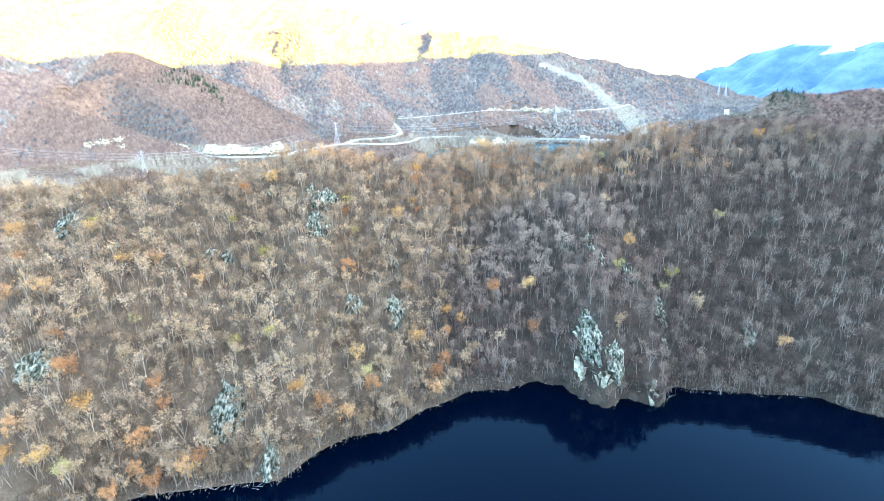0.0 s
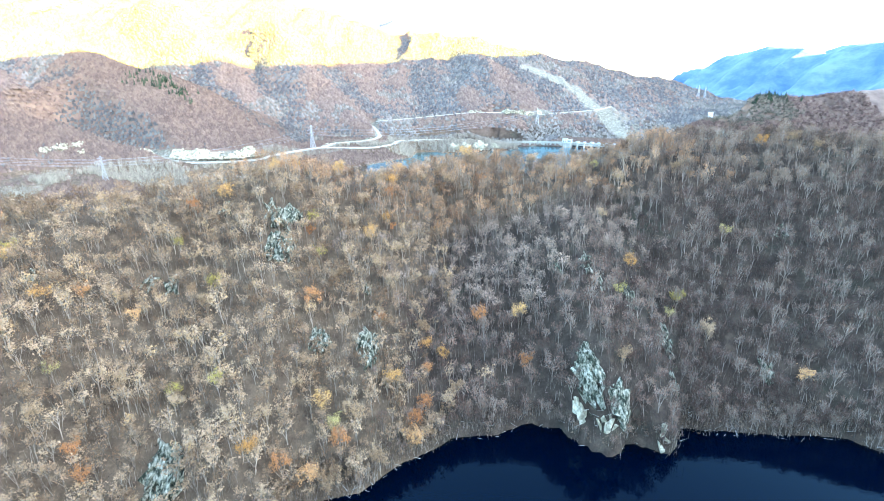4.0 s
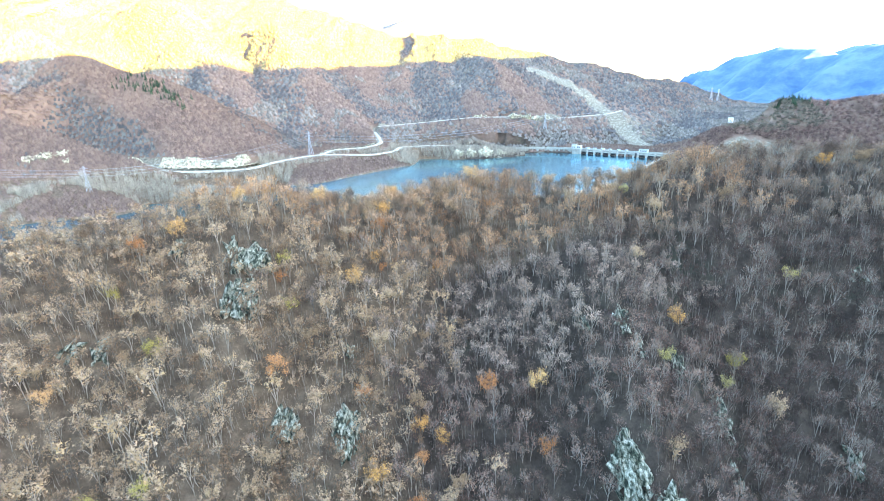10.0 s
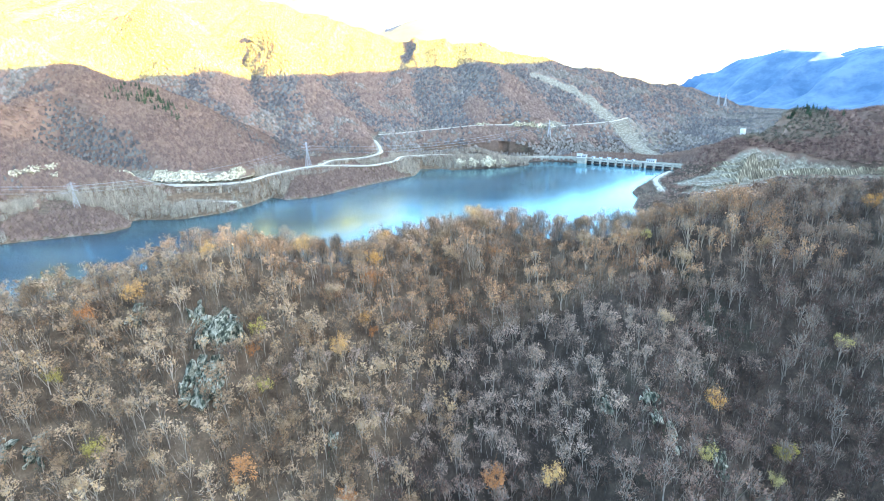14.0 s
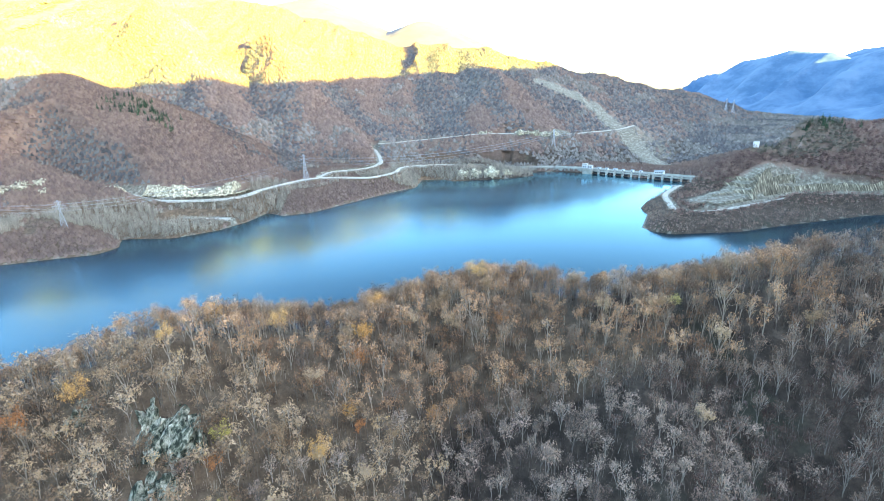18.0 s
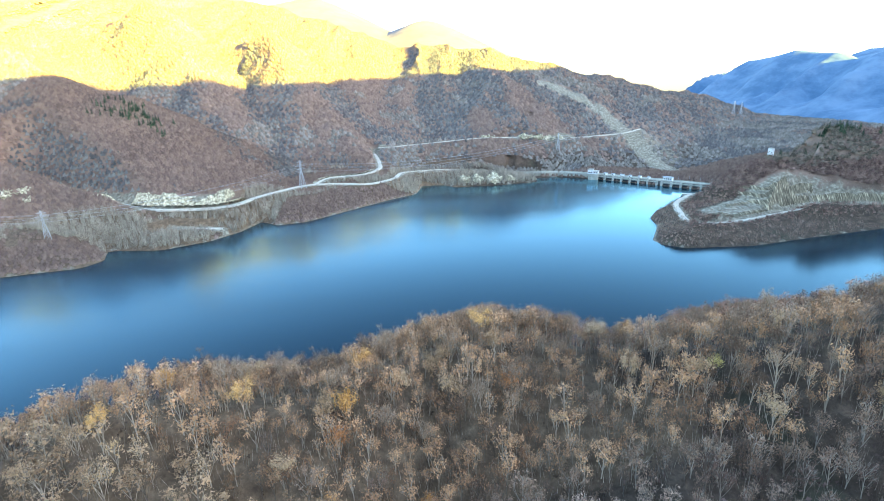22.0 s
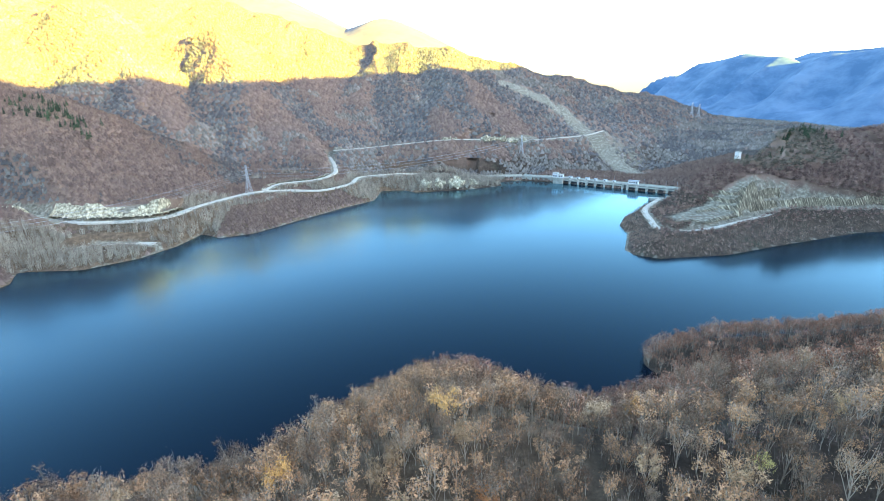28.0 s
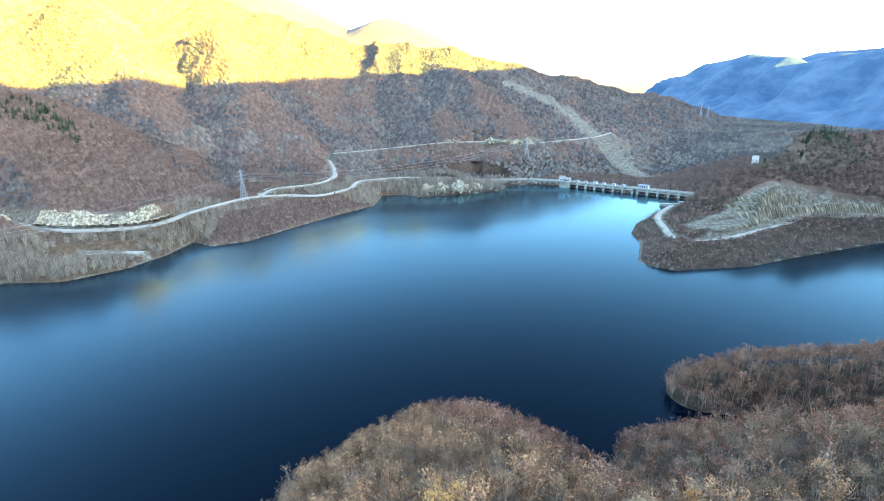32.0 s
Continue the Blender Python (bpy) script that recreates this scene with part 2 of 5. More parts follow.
def ground_material():
    m, nt, b = material("leaf_litter_ground", 0.95)
    litter = ramp(nt, noise_at(nt, 0.25, 6), [(0.3, (0.038, 0.027, 0.019)), (0.5, (0.075, 0.053, 0.037)), (0.7, (0.13, 0.094, 0.067))])
    litter = mix(nt, 0.5, litter, ramp(nt, noise_at(nt, 1.8, 3), [(0.35, (0.45, 0.45, 0.45)), (0.65, (1.0, 1.0, 1.0))]), "MULTIPLY")
    moss = ramp(nt, noise_at(nt, 0.06, 4), [(0.55, (0.0, 0.0, 0.0)), (0.7, (0.6, 0.6, 0.6))])
    litter = mix(nt, moss, litter, (0.055, 0.058, 0.036))
    oak = nt.nodes.new("ShaderNodeAttribute")
    oak.attribute_name = "oak"
    brown = ramp(nt, noise_at(nt, 0.3, 6), [(0.3, (0.085, 0.056, 0.035)), (0.5, (0.15, 0.102, 0.063)), (0.7, (0.235, 0.163, 0.102))])
    litter = mix(nt, oak.outputs["Fac"], litter, mix(nt, 0.4, brown, ramp(nt, noise_at(nt, 2.1, 3), [(0.35, (0.45, 0.45, 0.45)), (0.65, (1.0, 1.0, 1.0))]), "MULTIPLY"))
    far = nt.nodes.new("ShaderNodeAttribute")
    far.attribute_name = "beech"
    beech = ramp(nt, noise_at(nt, 0.08, 5), [(0.3, (0.15, 0.10, 0.075)), (0.7, (0.27, 0.185, 0.14))])
    litter = mix(nt, far.outputs["Fac"], litter, beech)
    stones = ramp(nt, noise_at(nt, 0.35, 5, 0.7), [(0.35, (0.11, 0.095, 0.07)), (0.5, (0.20, 0.18, 0.135)), (0.65, (0.36, 0.325, 0.25))])
    a = nt.nodes.new("ShaderNodeAttribute")
    a.attribute_name = "bare"
    grain = node(nt, "ShaderNodeMath")
    grain.operation = "MULTIPLY_ADD"
    nt.links.new(noise_at(nt, 0.12, 5, 0.7), grain.inputs[0])
    grain.inputs[1].default_value = 0.9
    grain.inputs[2].default_value = -0.45
    tot = node(nt, "ShaderNodeMath")
    tot.use_clamp = True
    nt.links.new(a.outputs["Fac"], tot.inputs[0])
    nt.links.new(grain.outputs[0], tot.inputs[1])
    k = ramp(nt, tot.outputs[0], [(0.35, (0, 0, 0)), (0.6, (1, 1, 1))])
    nt.links.new(mix(nt, k, litter, stones), b.inputs["Base Color"])
    bump(nt, b, noise_at(nt, 0.9, 4), 0.7, 0.5)
    return m


def water_material():
    m, nt, b = material("lake_water", 0.9)
    b.inputs["Base Color"].default_value = (0.0, 0.0012, 0.0060, 1)
    b.inputs["Specular IOR Level"].default_value = 0.0
    gloss = node(nt, "ShaderNodeBsdfGlossy")
    gloss.inputs["Color"].default_value = (0.52, 0.82, 1.0, 1)
    r = ramp(nt, noise_at(nt, 0.006, 3, 0.5, (0.5, 2.0, 1)), [(0.38, (0.12, 0.12, 0.12)), (0.65, (0.17, 0.17, 0.17))])
    north = node(nt, "ShaderNodeSeparateXYZ")
    nt.links.new(nt.nodes.new("ShaderNodeNewGeometry").outputs["Position"], north.inputs[0])
    wind = node(nt, "ShaderNodeMapRange", From_Min=150.0, From_Max=380.0, To_Min=0.25, To_Max=1.0)
    nt.links.new(north.outputs[1], wind.inputs["Value"])
    breeze = node(nt, "ShaderNodeMapRange", From_Min=-180.0, From_Max=120.0, To_Min=0.72, To_Max=0.5)
    nt.links.new(north.outputs[0], breeze.inputs["Value"])
    r = mix(nt, 1.0, mix(nt, 1.0, r, wind.outputs[0], "MULTIPLY"), breeze.outputs[0], "MULTIPLY")
    scaled = node(nt, "ShaderNodeMath")
    scaled.operation = "MULTIPLY"
    nt.links.new(r, scaled.inputs[0])
    scaled.inputs[1].default_value = 1.75
    nt.links.new(scaled.outputs[0], gloss.inputs["Roughness"])
    fres = node(nt, "ShaderNodeFresnel")
    fres.inputs["IOR"].default_value = 1.35
    both = node(nt, "ShaderNodeMixShader")
    steep = node(nt, "ShaderNodeMath")
    steep.operation = "POWER"
    nt.links.new(fres.outputs[0], steep.inputs[0])
    steep.inputs[1].default_value = 1.8
    gain = node(nt, "ShaderNodeMath")
    gain.operation, gain.use_clamp = "MULTIPLY", True
    nt.links.new(steep.outputs[0], gain.inputs[0])
    gain.inputs[1].default_value = 5.0
    nt.links.new(gain.outputs[0], both.inputs[0])
    nt.links.new(b.outputs[0], both.inputs[1])
    nt.links.new(gloss.outputs[0], both.inputs[2])
    out = next(n for n in nt.nodes if n.bl_idname == "ShaderNodeOutputMaterial")
    nt.links.new(both.outputs[0], out.inputs["Surface"])
    ripple = node(nt, "ShaderNodeBump")
    ripple.inputs["Strength"].default_value, ripple.inputs["Distance"].default_value = 0.12, 0.1
    nt.links.new(noise_at(nt, 0.5, 3, 0.6, (0.6, 1.4, 1)), ripple.inputs["Height"])
    for n in (b, gloss, fres):
        nt.links.new(ripple.outputs[0], n.inputs["Normal"])
    return m


GROUND, WATER = ground_material(), water_material()


# ---- relief of the land ----
def hashed(i, j, seed):
    v = np.sin(i * 127.1 + j * 311.7 + seed * 74.7) * 43758.5453
    return v - np.floor(v)


def soft_noise(x, y, seed=0):
    i, j = np.floor(x), np.floor(y)
    u, v = x - i, y - j
    u, v = u * u * (3 - 2 * u), v * v * (3 - 2 * v)
    a, b = hashed(i, j, seed), hashed(i + 1, j, seed)
    c, d = hashed(i, j + 1, seed), hashed(i + 1, j + 1, seed)
    return (a + (b - a) * u) * (1 - v) + (c + (d - c) * u) * v - 0.5


def fbm(x, y, seed=0, octaves=4):
    return sum(soft_noise(x * 2 ** k, y * 2 ** k, seed + k) / 1.8 ** k for k in range(octaves))


def seg_distance(x, y, a, b):
    ax, ay, bx, by = a[0], a[1], b[0], b[1]
    l2 = (bx - ax) ** 2 + (by - ay) ** 2
    s = np.clip(((x - ax) * (bx - ax) + (y - ay) * (by - ay)) / l2, 0, 1)
    return np.hypot(x - ax - s * (bx - ax), y - ay - s * (by - ay)), s


def ridge(x, y, line, slope, soft=14.0):
    """The height of a ridge along a line of (x, y, z), falling off to both sides."""
    out = np.full(np.shape(x), -1e3)
    for a, b in zip(line, line[1:]):
        d, s = seg_distance(x, y, a, b)
        out = np.maximum(out, a[2] + (b[2] - a[2]) * s - slope * (np.sqrt(d * d + soft * soft) - soft))
    return out


FAR_SHORE = [(-1400, -100), (-700, 230), (-430, 370), (-330, 450), (-292, 463), (-262, 471), (-255, 488), (-268, 514), (-222, 510), (-190, 532), (-174, 560), (-166, 594),
             (-146, 578), (-119, 588), (-78, 638), (-47, 674), (-17, 703), (-10, 757), (18, 752), (31, 737), (90, 740), (138, 754), (142, 762), (125, 780),
             (172, 784), (216, 757), (276, 700), (332, 647), (300, 628), (262, 608), (222, 585), (203, 555), (199, 530), (178, 490), (180, 478),
             (194, 467), (245, 467), (292, 480), (375, 500), (500, 505), (800, 420), (1500, 300)]
DAM_LINE = [(128, 790), (174, 786), (217, 760), (277, 703), (333, 650)]


def far_inland(x, y):
    """Metres inland from the far shore; negative over the lake."""
    d = np.full(np.shape(x), 1e9)
    inside = np.zeros(np.shape(x), bool)
    ring = FAR_SHORE + [(3000, 300), (3000, 6000), (-3000, 6000), (-3000, -100)]
    for k, a in enumerate(ring):
        b = ring[(k + 1) % len(ring)]
        if k < len(FAR_SHORE) - 1:
            d = np.minimum(d, seg_distance(x, y, a, b)[0])
        cross = (a[1] > y) != (b[1] > y)
        with np.errstate(divide="ignore", invalid="ignore"):
            inside ^= cross & (x < (b[0] - a[0]) * (y - a[1]) / (b[1] - a[1] + 1e-12) + a[0])
    return np.where(inside, d, -d)


# the near peninsula: its front shore, crest and back shore over x
FRONT_X = [-400, -175, -120, -76, -56.6, -43, -36.8, -28.8, -18, -8.5, 0, 5.6, 18.4, 28, 36.9, 39.2, 43.2, 48.4, 52.3, 58.9, 60.7, 65, 68.5, 79.7, 95.6, 111.3, 115.8, 123, 180, 400]
FRONT_Y = [20, 62, 77, 94.3, 97.3, 99.1, 108.5, 115, 117, 125.7, 131, 135.2, 136.2, 139.6, 137.6, 132.3, 127.8, 125.3, 129.4, 128.6, 124.3, 128, 134.7, 132.1, 129.4, 127.3, 122.1, 118, 98, 40]
CREST_X = [-400, -175, -120, -72, -52, -20, 15, 50, 85, 125, 180, 400]
CREST_Y = [150, 190, 166, 187, 192, 206, 230, 225.5, 206.5, 226, 195, 190]
CREST_Z = [40, 54, 58, 60.2, 67.5, 57.3, 58.4, 57.2, 66.3, 67.8, 66, 84]
STEEP_X = [-175, -100, -60, -20, 15, 50, 85, 125, 180]
STEEP = [0.65, 0.62, 1.08, 0.83, 0.7, 0.45, 0.98, 0.78, 0.65]
BACK_X = [-400, -200, -100, -40, 0, 30, 50, 71, 100, 125, 200, 400]
BACK_Y = [200, 241, 256, 288, 316, 322, 315, 314, 310, 291, 322, 400]
KNOLL = [(17.5, 226, 60.3), (19.5, 250, 50.3), (24, 268, 42), (31, 290, 26), (42, 310, 4)]
RED_SPIT = [(129, 335, 6.5), (150, 333, 11.5), (200, 326, 15), (260, 318, 23), (420, 300, 62)]


def near_land(x, y):
    f, c, b = np.interp(x, FRONT_X, FRONT_Y), np.interp(x, CREST_X, CREST_Y), np.interp(x, BACK_X, BACK_Y)
    z = np.interp(x, CREST_X, CREST_Z)
    f = f + 1.4 * fbm(x / 9, y * 0 + 3.3, 5, 3)
    u, v = (y - f) / (c - f), (y - c) / (b - c)
    up = np.where(u > 0, np.maximum(u, 1e-6) ** np.interp(x, STEEP_X, STEEP), u * 1.2)
    down = 1 - np.where(v > 0, np.maximum(v, 1e-6) ** 1.35, 0)
    h = z * np.where(y < c, np.minimum(up, 1), np.maximum(down, -0.4))
    rib = np.exp(-((x - 50 - (y - 130) * 0.05) / 9) ** 2) + 0.7 * np.exp(-((x + 45) / 12) ** 2) - 0.8 * np.exp(-((x - 10) / 14) ** 2) - 0.5 * np.exp(-((x - 78) / 10) ** 2)
    h = h + 4.5 * rib * np.sin(np.pi * np.clip(u, 0, 1)) + 1.5 * fbm(x / 16, y / 16, 9) * np.clip(h / 8, 0, 1)
    gully = np.exp(-((x - 57 - (y - 250) * 0.15) / 15) ** 2) * np.clip(v * 2.2 - 0.1, 0, 1)
    h = h - 22 * gully
    h = np.maximum(h, ridge(x, y, KNOLL, 0.85, 8))
    spit = ridge(x, y, RED_SPIT, 0.85, 6)
    return np.maximum(np.maximum(h, spit), -9)


HILLS = [
    ([(-760, 740, 200), (-580, 685, 145), (-487, 655, 106), (-444, 645, 84), (-412, 635, 46)], 0.55),
    ([(-650, 900, 230), (-520, 800, 165), (-435, 745, 142), (-360, 735, 122), (-290, 715, 82), (-235, 700, 46), (-200, 690, 22)], 0.57),
    ([(-520, 1150, 290), (-400, 1000, 195), (-330, 900, 132), (-280, 850, 96), (-225, 780, 38)], 0.75),
    ([(-300, 1150, 230), (-232, 1000, 165), (-200, 940, 130), (-146, 870, 80), (-80, 790, 34), (-55, 755, 18)], 0.75),
    ([(-1500, 1900, 680), (-1000, 1700, 520), (-640, 1560, 400), (-380, 1450, 318), (-205, 1390, 262), (-60, 1330, 216), (85, 1270, 202), (200, 1210, 174), (290, 1160, 138), (420, 1170, 116),
      (567, 1210, 90), (676, 1160, 48), (720, 1000, 12)], 0.42),
    ([(60, 1250, 190), (130, 1030, 128), (150, 900, 66), (150, 830, 30)], 0.5),
    ([(215, 545, 4), (252, 550, 11), (275, 556, 17), (298, 564, 30), (318, 574, 48), (365, 602, 65), (402, 610, 70), (457, 612, 65), (620, 640, 80)], 0.72),
]
ROADS = [
    ("shore_road", [(-430, 640, 24), (-319, 597, 21), (-253, 576, 20), (-194, 579, 20), (-176, 622, 20), (-150, 668, 20), (-132, 682, 20)], 5.5),
    ("loop_road", [(-132, 682, 20), (-121, 712, 22), (-82, 724, 23), (-66, 758, 24), (-70, 800, 27), (-82, 850, 33)], 4.0),
    ("lower_loop_road", [(-132, 682, 20), (-106, 692, 18), (-71, 690, 17), (-44, 722, 17), (-34, 766, 17), (20, 790, 15), (75, 783, 11), (112, 792, 8)], 4.0),
    ("headland_road", [(258, 592, 14), (233, 570, 10), (223, 540, 9), (216, 514, 9), (223, 500, 9), (255, 503, 10), (295, 519, 10), (338, 533, 11), (400, 525, 11), (520, 540, 12)], 3.6),
    ("upper_road", [(-76, 850, 40), (6, 852, 45), (75, 852, 50), (139, 858, 48), (180, 862, 42), (240, 872, 44), (296, 884, 46), (330, 905, 50)], 1.5),
    ("low_shore_track", [(-236, 546, 7), (-208, 551, 7), (-186, 552, 6)], 3.5),
]
SCREE = [(208, 1080), (254, 1020), (293, 960), (308, 900), (315, 850), (330, 790)]


# rock outcrops of the near slope: x, y, width, length down the slope
OUTCROPS = [(-123.6, 155.1, 10.5, 14.0), (-105.3, 148.6, 3.2, 6.5), (-64.2, 180.5, 3.4, 6.7), (120.3, 176.9, 3.8, 5.0), (97.8, 142.4, 4.4, 7.7), (-78.2, 152.8, 4.1, 6.2), (41.8, 166.7, 3.7, 2.9), (-106.1, 109.2, 8.6, 9.5), (-60.7, 111.9, 8.6, 14.7), (-46.6, 101.8, 5.9, 9.8), (70.8, 150.7, 4.2, 12.5), (69.7, 140.7, 3.0, 9.1), (-44.3, 165.0, 8.5, 11.0)]
OUTCROPS += [(-30.6, 146.3, 6.5, 8.6), (-17.3, 146.0, 7.2, 11.7), (49.7, 162.5, 3.8, 9.4), (60.7, 155.5, 4.3, 10.7), (43.8, 135.9, 8.2, 17.3), (49.6, 129.6, 5.9, 13.9), (-61.2, 116.2, 6.6, 9.0), (-44.1, 175.9, 10.7, 8.0), (-49.0, 177.5, 4.0, 7.2), (-72.7, 155.1, 4.4, 6.6), (-18.4, 163.0, 1.9, 4.0), (52.1, 157.2, 1.5, 7.3), (-41.2, 176.7, 3.8, 6.4)]


def clear_of_rock(x, y):
    """Few trees stand on the outcrops or just below them."""
    out = np.ones(np.shape(x), bool)
    for ox, oy, w, l in OUTCROPS:
        out &= ((x - ox) / (0.36 * w)) ** 2 + ((y - oy + 1.2) / (0.33 * l + 0.8)) ** 2 > 1
    return out


def road_near(x, y):
    best, height = np.full(np.shape(x), 1e9), np.zeros(np.shape(x))
    for _, line, width in ROADS:
        for a, b in zip(line, line[1:]):
            d, s = seg_distance(x, y, a, b)
            d = d - width / 2
            height = np.where(d < best, a[2] + (b[2] - a[2]) * s, height)
            best = np.minimum(best, d)
    return best, height


def cut_slope(x, y):
    """The terraced cut above the headland road."""
    up = y - np.interp(x, [216, 255, 295, 338, 400, 520], [514, 503, 519, 533, 525, 540])
    return np.clip((x - 226) / 12, 0, 1) * np.clip((430 - x) / 30, 0, 1) * np.clip(up / 4, 0, 1) * np.clip((np.interp(x, [230, 262, 300, 340, 380, 430], [32, 40, 32, 24, 17, 14]) - up) / 5, 0, 1)


def far_land(x, y):
    d = far_inland(x, y)
    valley = np.exp(-(((x - 330) / 110) ** 2 + ((y - 800) / 100) ** 2))
    shelf = np.where(d > 0, 20 * (1 - np.exp(-d / 42)) + 0.03 * np.minimum(d, 500), 0.5 * d)
    shelf = np.where(d > 0, shelf * (1 - 0.92 * valley), shelf)
    h = shelf
    for line, slope in HILLS:
        h = np.maximum(h, ridge(x, y, line, slope))
    ribs = np.abs(fbm(x / 75 + 0.2 * fbm(x / 60, y / 60, 2), y / 420, 21, 3)) * 2 - 0.35
    h = h + np.clip((h - 25) / 60, 0, 1) * (-(5 + 9 * np.clip((y - 850) / 150, 0, 1)) * ribs + 3 * fbm(x / 40, y / 40, 31))
    h = h + np.clip(d / 30, 0, 1) * 2.0 * fbm(x / 22, y / 22, 41)
    limit = np.where(d > 0, 1.1 * d * (0.75 + 0.5 * fbm(x / 20, y / 20, 44, 2)) + 0.4, 0.5 * d)
    h = np.where(d > 0, np.minimum(h, limit), np.maximum(0.5 * d, -12))
    h = h - 0.4 * np.minimum(np.maximum(y - 1400, 0), 600) * (x > 350)
    h = h - 0.35 * np.clip(x - 780, 0, 500) * np.clip((y - 700) / 200, 0, 1)
    dd = np.full(np.shape(x), 1e9)
    for a, b in zip(DAM_LINE, DAM_LINE[1:]):
        dd = np.minimum(dd, seg_distance(x, y, a, b)[0])
    h = np.where((dd < 110) & (d > 0), np.minimum(h, 2.5 + np.where((x > 292) & (y < 640), 1.2, 0.33) * np.maximum(dd - 13, 0) + 0.02 * np.maximum(dd - 52, 0) ** 2), h)
    rd, rz = road_near(x, y)
    away = np.maximum(rd - 1.5, 0)
    graded = np.clip(h, rz - 0.35 - 0.75 * away, rz - 0.35 + 1.3 * away + 0.012 * away ** 2)
    near = (rd < 60) & (d > 2)
    h = np.where(near, np.minimum(graded, np.where(d > 0, 0.4 + 1.1 * d, 0.5 * d)), h)
    up = y - np.interp(x, [-430, -319, -253, -194, -176], [640, 597, 576, 579, 622])
    wall = rz + np.clip(1.8 * (0.92 * up - 5), 0, 10.5) - 0.3 * np.maximum(up - 45, 0) - 0.4
    h = np.where((x > -350) & (x < -196) & (up > 4) & (up < 90), np.maximum(h, wall), h)
    return h


def shade_range(x, y):
    """The mountains out of view that keep the valley in shade: across the way to the sun, and behind."""
    sx, sy = math.sin(radians(SUN_AZ)), math.cos(radians(SUN_AZ))
    px, py = 0 + 1500 * sx, 950 + 1500 * sy
    line = [(px - p * sy, py + p * sx, top + 6) for p, top in ((-1100, 470), (-446, 428), (-349, 440), (-275, 426), (-194, 413), (-127, 396), (66, 408), (146, 400), (177, 386), (285, 372), (700, 380))]
    h = ridge(x, y, line, 0.95, 20) + 4 * fbm(x / 60, y / 60, 51)
    back = ridge(x, y, [(-1300, -700, 420), (-300, -780, 360), (500, -760, 380), (900, -600, 400)], 0.75, 30) + 25 * fbm(x / 150, y / 150, 55)
    return np.maximum(h, back)


def land(x, y):
    x, y = np.asarray(x, float), np.asarray(y, float)
    h = np.maximum(near_land(x, y), shade_range(x, y))
    far = far_land(x, y)
    h = np.where(far_inland(x, y) > -18, np.maximum(h, far), h)
    return h - 260 * np.clip((x - 860) / 200, 0, 1) * np.clip((y - 1020) / 200, 0, 1)


def bare_mask(x, y, h):
    """Where stone shows: the shore line, road cuts, the scree under the power line, the cut slope of the headland."""
    rd, rz = road_near(x, y)
    cut = np.clip(1.2 - np.abs(rd - 5) / 6, 0, 1) * (h > rz + 0.7) * (rz > 15) * (0.65 + 0.9 * fbm(x / 25, y / 25, 61, 2))
    tracks = np.clip(1.2 - rd / 3, 0, 1)
    scree = np.zeros(np.shape(x))
    for a, b in zip(SCREE, SCREE[1:]):
        d, s = seg_distance(x, y, a, b)
        scree = np.maximum(scree, np.clip(1.3 - d / (20 + 14 * fbm(x / 30, y / 30, 63, 2)), 0, 1))
    quarry = cut_slope(x, y) * 0.62
    bank = np.clip(1.3 - np.abs(rd - 6) / 4, 0, 1) * (h > rz + 0.7) * (rz > 15) * (x < -196) * (y < 650)
    fell = 0.55 * np.exp(-(((x - 340) / 60) ** 2 + ((y - 870) / 110) ** 2))
    shore = np.clip(1.15 - np.abs(h - 0.4) / 1.1, 0, 1) * np.where(y > 400, 0.62, 0.2) * (y > 50)
    return np.clip(np.max([cut * 0.8, tracks, scree, quarry, fell, shore, bank], axis=0), 0, 1)


def mesh_object(name, verts, faces, mats, smooth=False):
    me = bpy.data.meshes.new(name)
    me.from_pydata(verts, [], faces)
    for m in mats:
        me.materials.append(m)
    if smooth:
        me.shade_smooth()
    return new(name, me)


def numpy_mesh(name, co, tris, mats, slot=None, tint=None):
    """A mesh of triangles from numpy arrays."""
    me = bpy.data.meshes.new(name)
    n = len(tris)
    me.vertices.add(len(co))
    me.vertices.foreach_set("co", np.asarray(co, np.float32).ravel())
    me.loops.add(3 * n)
    me.loops.foreach_set("vertex_index", np.asarray(tris, np.int32).ravel())
    me.polygons.add(n)
    me.polygons.foreach_set("loop_start", np.arange(0, 3 * n, 3, dtype=np.int32))
    for m in mats:
        me.materials.append(m)
    if slot is not None:
        me.polygons.foreach_set("material_index", np.asarray(slot, np.int32))
    if tint is not None:
        me.attributes.new("tint", "FLOAT", "POINT").data.foreach_set("value", np.asarray(tint, np.float32))
    me.update()
    me.shade_flat()
    return me


def spaced(knots):
    out = [knots[0][0]]
    for (a, _), (b, step) in zip(knots, knots[1:]):
        n = max(1, round((b - a) / step))
        out += [a + (b - a) * (k + 1) / n for k in range(n)]
    return np.array(out)


gx = spaced([(-2600, 0), (-700, 100), (-420, 12), (-210, 5), (200, 2.6), (460, 5), (760, 12), (1700, 25), (2600, 90)])
gy = spaced([(-1500, 0), (-900, 80), (-300, 40), (40, 20), (350, 2.6), (720, 5), (1000, 8), (1450, 15), (2600, 110)])
X, Y = np.meshgrid(gx, gy)
Z = land(X, Y)
nx, ny = len(gx), len(gy)
ids = np.arange(nx * ny).reshape(ny, nx)
q = np.stack([ids[:-1, :-1], ids[:-1, 1:], ids[1:, 1:], ids[1:, :-1]], -1).reshape(-1, 4)
gm = numpy_mesh("ground", np.stack([X, Y, Z], -1).reshape(-1, 3), np.concatenate([q[:, [0, 1, 2]], q[:, [0, 2, 3]]]), [GROUND])
